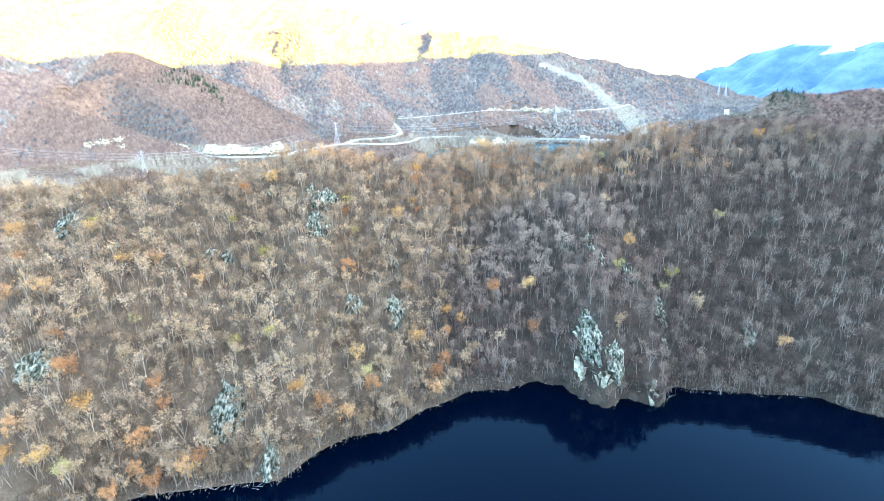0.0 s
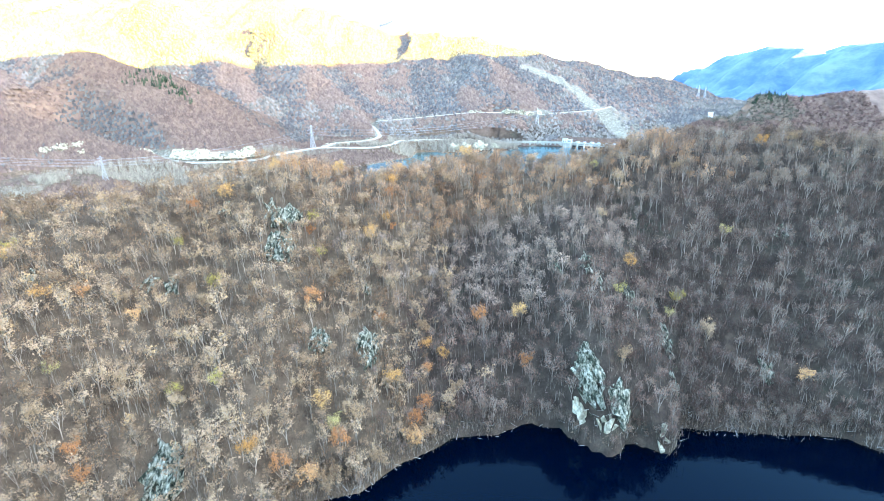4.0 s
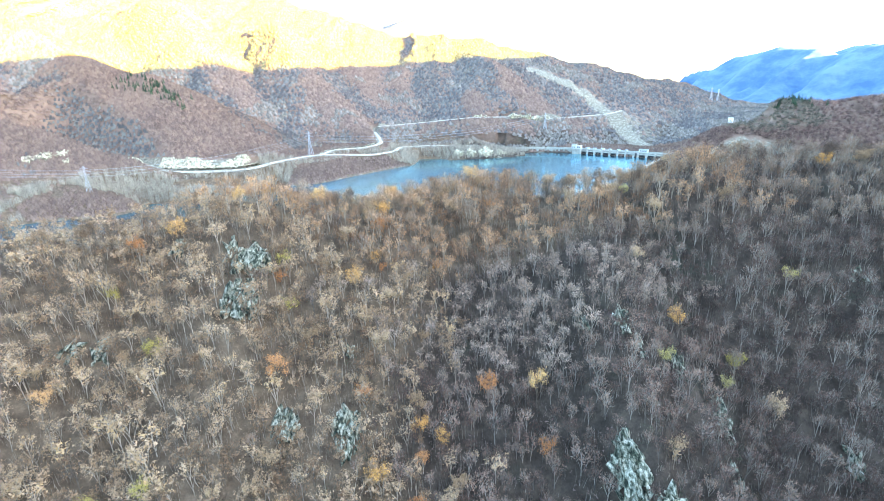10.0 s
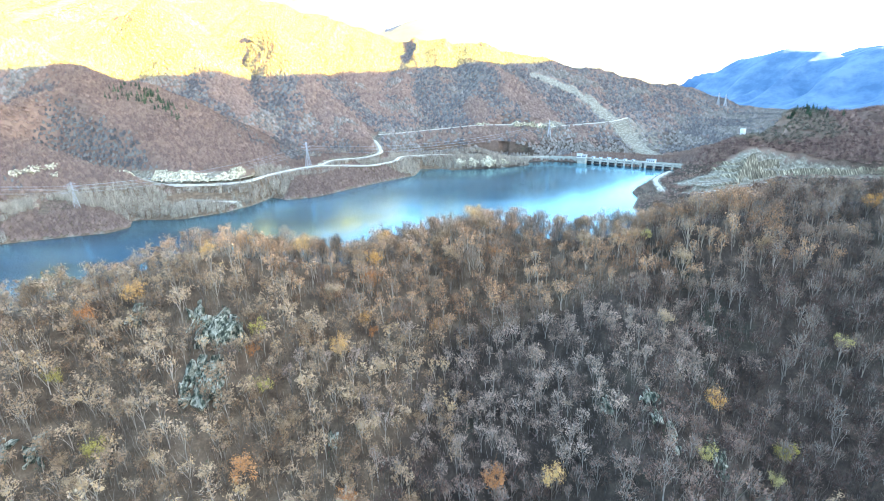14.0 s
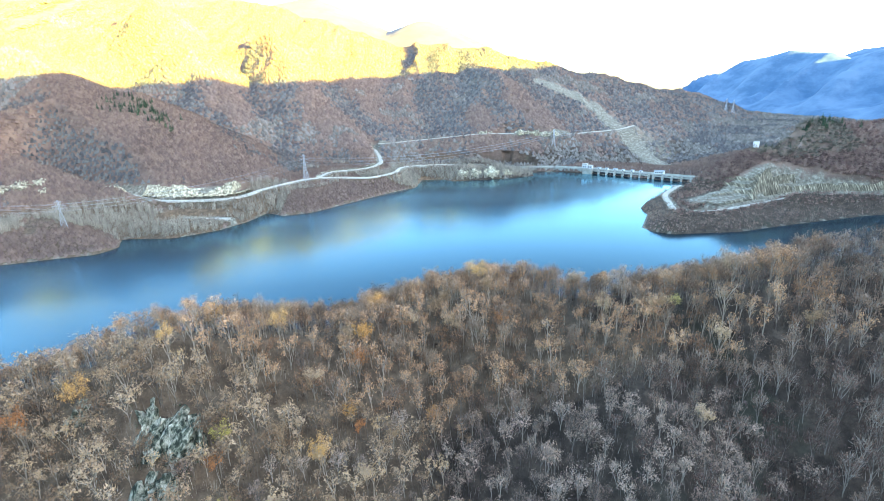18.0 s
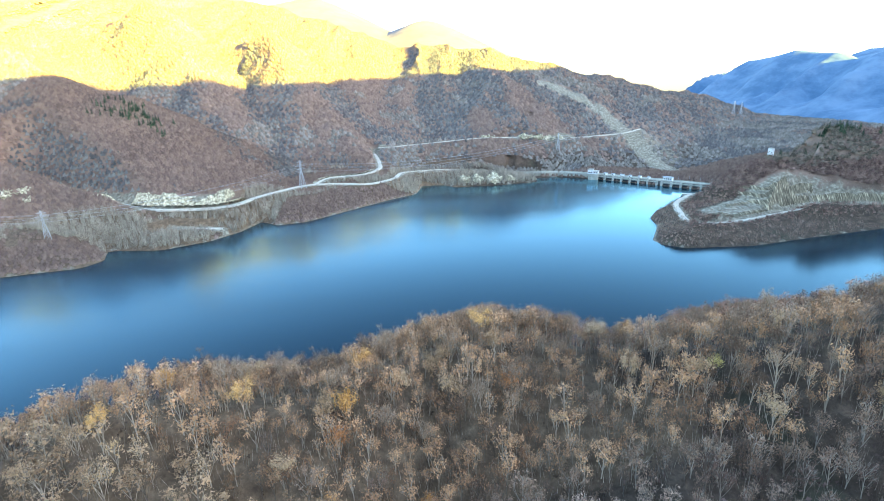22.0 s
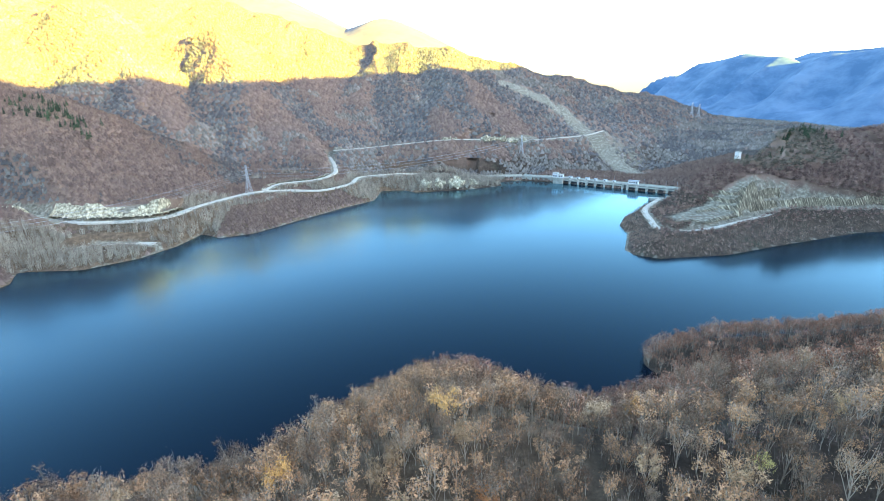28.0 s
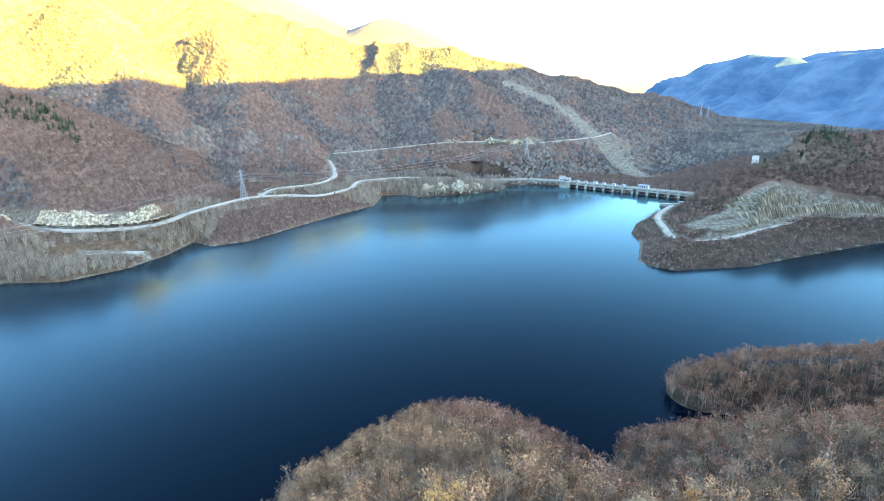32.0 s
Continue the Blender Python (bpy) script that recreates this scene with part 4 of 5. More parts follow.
stays = (hd > 3) & (hh > 9) & (hr > 2.2) & (cut_slope(hx, hy) < 0.15 + 0.5 * hrng.random(len(hx)) ** 6) & (np.hypot(hx - 325, hy - 583) > 5)
H = np.stack([hx, hy, hh - 0.5, (0.6 + 0.45 * hrng.random(len(hx))) * np.where(hh < 22, 0.62, 1.0)], -1)
sx, sy, srng = scatter(285, 460, 525, 590, 2.3, 76)
sh = land(sx, sy)
steep_ones = np.stack([sx, sy, sh - 0.5, 0.45 + 0.35 * srng.random(len(sx))], -1)[(sh > 22) & (sh < 46) & (cut_slope(sx, sy) < 0.3)]
tagged(forest_mesh("headland_young_woodland", HEAD_KINDS, steep_ones, [BARK, HEAD_LEAF], 77), "young brown beech wood on the steep slope above the cut", "forest", kind="stuff")
dusky = (hh > 46 + 10 * fbm(hx / 30, hy / 30, 73)) & (hx < 425 + 20 * fbm(hx / 12, hy / 12, 74))
tagged(forest_mesh("headland_woodland", HEAD_KINDS, H[stays & ~dusky], [BARK, HEAD_LEAF], 71), "red-brown bushy beech wood on the headland hill", "forest", kind="stuff")
tagged(forest_mesh("headland_top_woodland", HEAD_KINDS, H[stays & dusky], [BARK, HEAD_DULL], 75), "dull grey-green and brown wood on the headland's top", "forest", kind="stuff")
tagged(forest_mesh("grey_grove", MID_GREY, P[ok & grey], [FAR_GREY, FAR_GREY], 6), "pale grey leafless groves along the far shore", "forest", kind="stuff")

x, y, rng = scatter(190, 470, 462, 625, 2.9, 12)
h, d = land(x, y), far_inland(x, y)
rd, rz = road_near(x, y)
ok = (d > 0.8) & (rd > 0.8) & (h < 52) & (cut_slope(x, y) < 0.4 + 0.7 * rng.random(len(x)))
tagged(forest_mesh("headland_scrub", SHRUB, np.stack([x, y, h, 0.6 + 0.6 * rng.random(len(x))], -1)[ok], [BARK, LEAF], 14), "dense grey-brown scrub on the headland", "shrubs", kind="stuff")
x, y, rng = scatter(-350, -150, 500, 640, 3.2, 18)
h, d = land(x, y), far_inland(x, y)
rd, rz = road_near(x, y)
ok = (d > 0.8) & (rd > 0.8) & (h < rz + 1)
tagged(forest_mesh("shelf_scrub", SHRUB, np.stack([x, y, h, 0.5 + 0.6 * rng.random(len(x))], -1)[ok], [BARK, UNDER], 17), "grey-brown brush with pale stems on the shore shelf", "shrubs", kind="stuff")

x, y, rng = scatter(-25, 130, 758, 850, 2.9, 28)
h, d = land(x, y), far_inland(x, y)
ok = (d > 1.5) & (road_near(x, y)[0] > 0.8)
tagged(forest_mesh("dam_side_scrub", SHRUB, np.stack([x, y, h, 0.6 + 0.7 * rng.random(len(x))], -1)[ok], [BARK, UNDER], 29), "grey-brown scrub on the banks beside the dam", "shrubs", kind="stuff")
x, y, rng = scatter(-1050, 800, 520, 1460, 4.6, 4)
far_zone = (y > 800) | (x < -480)
h, d = land(x, y), far_inland(x, y)
rd, _ = road_near(x, y)
bare = bare_mask(x, y, h)
ok = far_zone & (d > 3) & (rd > 3) & (rng.random(len(x)) > bare * 1.3) & (np.abs(x + 60) < 200 + 0.74 * y)
grey = (fbm(x / 60, y / 60, 78) > 0.35) | ((h < 45) & (fbm(x / 40, y / 40, 79) > 0.05) & (x > -60))
P = np.stack([x, y, h - 2.0, 0.98 + 0.34 * rng.random(len(x))], -1)
dim = shaded_place(x, y, rng)
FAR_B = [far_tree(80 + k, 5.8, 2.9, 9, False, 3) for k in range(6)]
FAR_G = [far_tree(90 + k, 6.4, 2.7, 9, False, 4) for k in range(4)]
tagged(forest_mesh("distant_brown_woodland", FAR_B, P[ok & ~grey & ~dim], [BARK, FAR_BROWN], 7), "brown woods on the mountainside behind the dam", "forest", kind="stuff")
tagged(forest_mesh("distant_dull_woodland", FAR_B, P[ok & ~grey & dim], [BARK, SHADED_GREY], 27), "grey-brown woods of the mountainside, with gully shade put into their colour", "forest", kind="stuff")
tagged(forest_mesh("distant_grey_woodland", FAR_G, P[ok & grey], [BARK, MID_TONE], 8), "grey leafless woods on the mountainside", "forest", kind="stuff")


for name in ("brown_woodland", "grey_brown_woodland", "distant_brown_woodland", "distant_dull_woodland", "distant_grey_woodland"):
    bpy.data.objects[name].data.shade_smooth()


# dark conifers
def conifer(seed):
    rng = np.random.default_rng(seed)
    bag = Bag()
    bag.spike((0, 0, -0.5), (0, 0, 9.0), 0.16, 0, 0)
    for k in range(34):
        f = k / 34
        a, r, z = k * 2.4, 2.3 * (1 - f) + 0.15, 1.4 + 7.4 * f
        bag.blade((0, 0, z + 0.3), (r * math.cos(a), r * math.sin(a), z - 0.35), 0.42 * (1 - f) + 0.12, 1, rng)
        bag.leaf((r * 0.6 * math.cos(a), r * 0.6 * math.sin(a), z), 0.6 * (1 - f) + 0.2, 1, rng)
    return bag.arrays()


rng = np.random.default_rng(9)
pts = np.concatenate([rng.normal((-330, 700), (26, 10), (70, 2)), rng.normal((395, 603), (20, 6), (46, 2)), rng.normal((355, 596), (14, 5), (20, 2))])
tagged(forest_mesh("conifers", [conifer(k) for k in range(3)], np.stack([pts[:, 0], pts[:, 1], land(pts[:, 0], pts[:, 1]), 0.7 + 0.5 * rng.random(len(pts))], -1), [BARK, PINE], 19),
       "dark green conifers in small clumps on the hills", "conifers", kind="stuff")


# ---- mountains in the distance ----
# distance haze painted into the material: tinted base colour plus a faint blue glow
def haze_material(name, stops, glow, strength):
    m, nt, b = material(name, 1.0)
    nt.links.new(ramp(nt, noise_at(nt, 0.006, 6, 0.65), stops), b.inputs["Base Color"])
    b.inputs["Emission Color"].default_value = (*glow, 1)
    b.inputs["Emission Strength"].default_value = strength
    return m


def distant_range(name, label, lines, slope, box, step, mat, rough, seed):
    gx2, gy2 = np.arange(box[0], box[1], step), np.arange(box[2], box[3], step)
    x2, y2 = np.meshgrid(gx2, gy2)
    z2 = -300 + 0.3 * (x2 - 1050) if box[0] > 0 else np.full(x2.shape, -60.0)
    for line in lines:
        z2 = np.maximum(z2, ridge(x2, y2, line, slope, 60))
    along = 0.363 * x2 - 0.932 * y2 if box[0] > 0 else x2 + 0.25 * y2
    spur = np.abs(fbm(along / 230, (x2 + y2) / 2400, seed, 3)) * 2 - 0.2 + 0.15 * fbm(x2 / 90, y2 / 90, seed + 3, 2)
    z2 = z2 - np.clip((z2 + 20) / 120, 0, 1) * np.clip((230 - z2) / 170, 0.04, 1) * rough * spur
    n2x, n2y = len(gx2), len(gy2)
    i2 = np.arange(n2x * n2y).reshape(n2y, n2x)
    q2 = np.stack([i2[:-1, :-1], i2[:-1, 1:], i2[1:, 1:], i2[1:, :-1]], -1).reshape(-1, 4)
    me = numpy_mesh(name, np.stack([x2, y2, z2], -1).reshape(-1, 3), np.concatenate([q2[:, [0, 1, 2]], q2[:, [0, 2, 3]]]), [mat])
    me.shade_smooth()
    return tagged(new(name, me), label, "mountain", kind="structure")


BLUE = haze_material("blue_forest_painted_haze", [(0.38, (0.03, 0.05, 0.08)), (0.62, (0.09, 0.12, 0.16))], (0.08, 0.24, 0.58), 0.027)
HAZY = haze_material("forest_painted_haze", [(0.35, (0.08, 0.07, 0.07)), (0.65, (0.18, 0.13, 0.10))], (0.16, 0.26, 0.45), 0.02)
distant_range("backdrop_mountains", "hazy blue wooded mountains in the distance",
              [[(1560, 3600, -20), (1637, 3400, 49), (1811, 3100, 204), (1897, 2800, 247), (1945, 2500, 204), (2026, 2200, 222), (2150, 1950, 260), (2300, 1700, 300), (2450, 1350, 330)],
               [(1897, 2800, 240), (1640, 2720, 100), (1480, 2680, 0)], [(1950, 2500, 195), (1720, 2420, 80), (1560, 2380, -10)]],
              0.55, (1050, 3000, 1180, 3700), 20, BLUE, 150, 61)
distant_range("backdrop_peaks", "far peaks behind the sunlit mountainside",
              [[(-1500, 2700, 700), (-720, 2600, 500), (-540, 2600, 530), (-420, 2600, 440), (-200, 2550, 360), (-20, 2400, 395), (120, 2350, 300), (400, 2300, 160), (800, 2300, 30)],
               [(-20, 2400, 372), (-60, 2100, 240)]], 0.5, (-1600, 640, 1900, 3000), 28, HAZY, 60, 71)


# ---- things ----
def empty(name, m):
    e = new(name)
    e.matrix_world = m
    return e


def part(name, bm, mat, parent, label=""):
    me = bpy.data.meshes.new(name)
    bm.to_mesh(me)
    bm.free()
    me.materials.append(mat)
    ob = new(name, me)
    ob.parent = parent
    if label:
        ob["label"] = label
    return ob


def box(bm, x0, x1, y0, y1, z0, z1, bevel=0.0):
    m = Matrix.Translation(((x0 + x1) / 2, (y0 + y1) / 2, (z0 + z1) / 2)) @ Matrix.Diagonal((x1 - x0, y1 - y0, z1 - z0, 1))
    made = bmesh.ops.create_cube(bm, size=1.0, matrix=m)
    if bevel:
        edges = list({e for v in made["verts"] for e in v.link_edges})
        bmesh.ops.bevel(bm, geom=edges, offset=bevel, segments=1, affect="EDGES")
    return bm


def block(*dims, bevel=0.06):
    return box(bmesh.new(), *dims, bevel=bevel)


def beam(bm, a, b, r):
    a, b = Vector(a), Vector(b)
    d = b - a
    m = Matrix.Translation((a + b) / 2) @ d.to_track_quat("Z", "Y").to_matrix().to_4x4()
    bmesh.ops.create_cone(bm, cap_ends=True, segments=4, radius1=r, radius2=r, depth=d.length, matrix=m)
    return bm


def smooth_line(pts, n=6):
    p = [Vector(q) for q in pts]
    p = [p[0] * 2 - p[1], *p, p[-1] * 2 - p[-2]]
    out = []
    for a, b, c, d in zip(p, p[1:], p[2:], p[3:]):
        for k in range(n):
            t = k / n
            out.append(0.5 * (2 * b + (c - a) * t + (2 * a - 5 * b + 4 * c - d) * t * t + (3 * b - a - 3 * c + d) * t ** 3))
    return out + [p[-2]]


def height_at(x, y):
    return float(land(np.array([x]), np.array([y]))[0])


# roads: a gravel bed with sloping shoulders, lying in the slope
def road(name, line, width):
    pts = smooth_line(line)
    xs, ys = np.array([p.x for p in pts]), np.array([p.y for p in pts])
    zs = land(xs, ys)
    zs = np.convolve(np.pad(zs, 2, mode="edge"), np.ones(5) / 5, mode="valid") + 0.45
    verts, faces = [], []
    for k, p in enumerate(pts):
        d = (pts[min(k + 1, len(pts) - 1)] - pts[max(k - 1, 0)]).to_2d().normalized()
        n = Vector((-d.y, d.x))
        for off, dz in ((-0.5 * width - 1.2, -1.1), (-0.5 * width, 0), (0, 0.08), (0.5 * width, 0), (0.5 * width + 1.2, -1.1)):
            verts.append((p.x + n.x * off, p.y + n.y * off, zs[k] + dz))
    for k in range(len(pts) - 1):
        for j in range(4):
            faces.append((5 * k + j, 5 * k + j + 1, 5 * k + j + 6, 5 * k + j + 5))
    tagged(mesh_object(name, verts, faces, [ROAD], smooth=False), "pale gravel road cut into the wooded slope", "road", kind="structure")


for road_name, line, width in ROADS:
    road(road_name, line, width)


# the dam
def dam_segment(a, b):
    a, b = Vector((*a, 0)), Vector((*b, 0))
    d = b - a
    m = Matrix.Translation(a) @ Matrix.Rotation(math.atan2(d.y, d.x), 4, "Z")
    return m, d.length


def dam():
    top = 6.0
    root = empty("dam", Matrix.Translation((*DAM_LINE[0], 0)))
    inv = root.matrix_world.inverted()

    def add(name, bm, mat, m, label="", parent=root):
        bm.transform(inv @ m)
        return part(name, bm, mat, parent, label)
    for k, (a, b) in enumerate(zip(DAM_LINE, DAM_LINE[1:])):
        m, n = dam_segment(a, b)
        # local x runs along the dam, local y to the valley side
        bm = bmesh.new()
        box(bm, -0.5, n + 0.5, 0.4, 7.0, -8, top - 0.7)
        add("wall", bm, DARK_CONCRETE if k > 1 else CONCRETE, m)
        add("deck", block(-0.6, n + 0.6, -0.9, 7.6, top - 0.7, top, bevel=0.1), CONCRETE, m, "pale concrete roadway slab")
        add("parapet", block(-0.6, n + 0.6, -0.9, -0.55, top + 0.003, top + 1.0, bevel=0.05), CONCRETE, m)
        add("parapet", block(-0.6, n + 0.6, 7.25, 7.6, top + 0.003, top + 1.0, bevel=0.05), CONCRETE, m)
        for i in range(int(n // 12)):
            x = 6 + 12 * i
            rail = bmesh.new()
            beam(rail, (x, 7.4, top + 1.0), (x, 7.4, top + 6.5), 0.07)
            beam(rail, (x, 7.4, top + 6.4), (x, 5.6, top + 6.7), 0.06)
            add("lamp_post", rail, STEEL, m)
        if k >= 2:
            for i in range(int(n // 11) + 1):
                x = 1 + 11 * i
                if x + 2.2 < n:
                    add("pier", block(x, x + 2.2, -2.6, 0.39, -6, top - 0.75, bevel=0.2), CONCRETE, m, "pale pier between the sluice gates")
                if x + 9.5 < n:
                    add("gate", block(x + 2.6, x + 10.4, 0.05, 0.38, -4, 2.6, bevel=0.05), DARK, m, "dark steel sluice gate")
                    add("gate_beam", block(x + 2.3, x + 10.8, -1.2, 0.36, 3.3, 4.6, bevel=0.05), CONCRETE, m)
    m, n = dam_segment(DAM_LINE[2], DAM_LINE[3])
    for x, w, h in ((10, 4, 2.6), (21, 3.2, 2.4), (32, 4.5, 2.8), (43, 3.2, 2.4), (55, 3.6, 2.6), (66, 3.2, 2.4)):
        hoist = add("hoist_house", block(x, x + w, 1.2, 4.4, top + 0.003, top + h, bevel=0.08), WHITE, m, "small white hoist house")
        add("roof", block(x - 0.3, x + w + 0.3, 0.9, 4.7, top + h + 0.003, top + h + 0.3, bevel=0.05), ROOF, m, parent=hoist)
        add("door", block(x + 0.8, x + 1.7, 1.14, 1.197, top + 0.1, top + 2.0, bevel=0.01), DARK, m, parent=hoist)
    m2, n2 = dam_segment(DAM_LINE[3], DAM_LINE[4])
    hoist = add("gate_house", block(2, 13, 1.0, 5.6, top + 0.003, top + 4.2, bevel=0.1), WHITE, m2, "white gate house with a grey roof")
    add("roof", block(1.5, 13.5, 0.5, 6.1, top + 4.203, top + 4.6, bevel=0.05), ROOF, m2, parent=hoist)
    for i in range(4):
        add("window", block(3.2 + 2.4 * i, 4.6 + 2.4 * i, 0.93, 0.996, top + 1.6, top + 3.2, bevel=0.02), DARK, m2, parent=hoist)
    tagged(root, "long low concrete dam with piers, gates and a roadway on top", "dam")


dam()


def intake_tower():
    m, n = dam_segment(DAM_LINE[1], DAM_LINE[2])
    root = empty("intake_tower", m @ Matrix.Translation((n - 2, 0, 0)))
    part("shaft", block(-6, 6, -8.5, -1.0, -6, 7.0, bevel=0.2), CONCRETE, root, "concrete shaft standing in the water")
    part("platform", block(-7.5, 7.5, -9.5, -1.0, 7.003, 7.8, bevel=0.1), CONCRETE, root)
    for x0, x1, z1 in ((-6.5, -0.4, 13.0), (0.4, 6.5, 11.2)):
        house = part("machine_house", block(x0, x1, -8.6, -2.0, 7.803, z1, bevel=0.1), WHITE, root, "pale machine house")
        part("roof", block(x0 - 0.5, x1 + 0.5, -9.1, -1.5, z1 + 0.003, z1 + 0.5, bevel=0.08), CONCRETE, house)
        for i in range(2):
            part("window", block(x0 + 1 + 2.6 * i, x0 + 2.6 + 2.6 * i, -8.66, -8.606, 8.9, 10.3, bevel=0.02), DARK, house)
        part("door", block(x1 + 0.003 if x0 < 0 else x0 - 0.06, x1 + 0.06 if x0 < 0 else x0 - 0.003, -5.6, -4.6, 7.9, 9.9, bevel=0.01), DARK, house)
    for x in (-7.2, 0.0, 7.2):
        part("railing_post", beam(bmesh.new(), (x, -9.3, 7.8), (x, -9.3, 8.9), 0.06), STEEL, root)
    part("railing", beam(beam(bmesh.new(), (-7.3, -9.3, 8.9), (7.3, -9.3, 8.9), 0.05), (-7.3, -9.3, 8.35), (7.3, -9.3, 8.35), 0.04), STEEL, root)
    for i in range(4):
        part("buttress", block(-5.4 + 3.3 * i, -4.6 + 3.3 * i, -9.1, -8.503, -5, 6.6, bevel=0.08), CONCRETE, root)
    tagged(root, "concrete intake tower with pale machine houses beside the dam", "tower")


intake_tower()


def jetty():
    root = empty("jetty", Matrix.Translation((288, 640, 0)) @ Matrix.Rotation(radians(-18), 4, "Z"))
    part("deck", block(-14, 12, -4, 4, 1.6, 2.2, bevel=0.1), CONCRETE, root)
    for i in range(6):
        for y in (-3.4, 3.4):
            part("pile", beam(bmesh.new(), (-13 + 4.8 * i, y, -4), (-13 + 4.8 * i, y, 1.597), 0.3), DARK_CONCRETE, root)
    for i in range(7):
        part("bollard", block(-13.6 + 4.1 * i, -13.2 + 4.1 * i, -3.9, -3.5, 2.203, 3.0, bevel=0.05), STEEL, root)
    part("side_wall", block(-14.05, 12, -4.35, -4.003, 0.4, 2.9, bevel=0.06), CONCRETE, root)
    part("hut", block(4, 9, -1.5, 2.5, 2.203, 4.6, bevel=0.08), CONCRETE, root)
    tagged(root, "concrete jetty on piles beside the dam", "jetty")


jetty()


def white_tower():
    x, y = 325, 585
    z = height_at(x, y)
    root = empty("white_tower", Matrix.Translation((x, y, z + 2.2)) @ Matrix.Rotation(radians(20), 4, "Z"))
    part("base", block(-3.2, 3.2, -3.2, 3.2, -5.5, 0.6, bevel=0.1), CONCRETE, root)
    part("shaft", block(-1.9, 1.9, -1.9, 1.9, 0.603, 14.5, bevel=0.08), WHITE, root, "plain white rendered shaft")
    part("cap", block(-2.1, 2.1, -2.1, 2.1, 14.503, 14.9, bevel=0.05), CONCRETE, root)
    part("door", block(-0.6, 0.6, -1.96, -1.906, 0.7, 2.8, bevel=0.01), STEEL, root)
    tagged(root, "plain white square tower on the headland slope", "tower")


white_tower()


# power line
def pylon(x, y, height, turn, sink=0.6):
    z = height_at(x, y)
    root = empty("pylon", Matrix.Translation((x, y, z - sink)) @ Matrix.Rotation(radians(turn), 4, "Z"))
    w0, w1, knee = height * 0.10, height * 0.022, height * 0.62

    def half(h):
        return w0 + (w1 - w0) * min(h / knee, 1) * 0.93 + (-(w1 * 0.4) * max(0, (h - knee) / (height - knee)))
    for sx in (-1, 1):
        for sy in (-1, 1):
            leg = beam(bmesh.new(), (sx * w0, sy * w0, 0), (sx * half(knee), sy * half(knee), knee), 0.16)
            beam(leg, (sx * half(knee), sy * half(knee), knee), (sx * half(height), sy * half(height), height), 0.13)
            part("leg", leg, STEEL, root)
    levels = [height * f for f in (0.0, 0.16, 0.3, 0.42, 0.53, 0.62, 0.71, 0.8, 0.9, 1.0)]
    for a, b in zip(levels, levels[1:]):
        lat = bmesh.new()
        p, q = half(a), half(b)
        for c0, c1 in (((-1, -1), (1, -1)), ((1, -1), (1, 1)), ((1, 1), (-1, 1)), ((-1, 1), (-1, -1))):
            beam(lat, (c0[0] * p, c0[1] * p, a), (c1[0] * q, c1[1] * q, b), 0.08)
            beam(lat, (c1[0] * p, c1[1] * p, a), (c0[0] * q, c0[1] * q, b), 0.08)
            beam(lat, (c0[0] * q, c0[1] * q, b), (c1[0] * q, c1[1] * q, b), 0.07)
        part("lattice", lat, STEEL, root)
    for f, reach in ((0.68, 0.15), (0.8, 0.2), (0.92, 0.13)):
        for side in (-1, 1):
            arm = bmesh.new()
            h = height * f
            tip = (side * height * reach, 0, h)
            for sy in (-1, 1):
                beam(arm, (side * half(h), sy * half(h), h), tip, 0.08)
                beam(arm, (side * half(h), sy * half(h), h + height * 0.045), tip, 0.07)
            a = part("cross_arm", arm, STEEL, root)
            ins = bmesh.new()
            beam(ins, tip, (tip[0], 0, h - 1.6), 0.1)
            part("insulator", ins, DARK, a)
    tagged(root, "grey steel lattice pylon of the power line", "pylon", group="power line pylons")
    return [root.matrix_world @ Vector((side * height * reach, 0, height * f - 1.6)) for f, reach in ((0.68, 0.15), (0.8, 0.2), (0.92, 0.13)) for side in (-1, 1)]


def cable(a, b, sag):
    cu = bpy.data.curves.new("cable", "CURVE")
    cu.dimensions, cu.bevel_depth, cu.bevel_resolution = "3D", 0.05, 0
    sp = cu.splines.new("POLY")
    sp.points.add(16)
    for k, pt in enumerate(sp.points):
        t = k / 16
        p = a.lerp(b, t)
        pt.co = (p.x, p.y, p.z - sag * 4 * t * (1 - t), 1)
    cu.materials.append(STEEL)
    tagged(new("cable", cu), "thin grey power cable strung between pylons", "cable", group="power line cables")


PYLONS = [(-308, 506, 25, 35), (-142, 668, 31, 40), (186, 842, 26, 60), (588, 1100, 26, 30), (606, 1106, 26, 30)]
arms = [pylon(*p) for p in PYLONS]
away = [Vector((-470, 390, 70)) + Vector((0, 0, 2.2 * (k // 2))) + Vector((3 * (k % 2), -2, 0)) for k in range(6)]
for a, b, c in zip(away, arms[0], arms[1]):
    cable(a, b, 5)
    cable(b, c, 7)
for b, c in zip(arms[1], arms[2]):
    cable(b, c, 12)
for b, c in zip(arms[2][::2], arms[3][::2]):
    cable(b, c, 12)


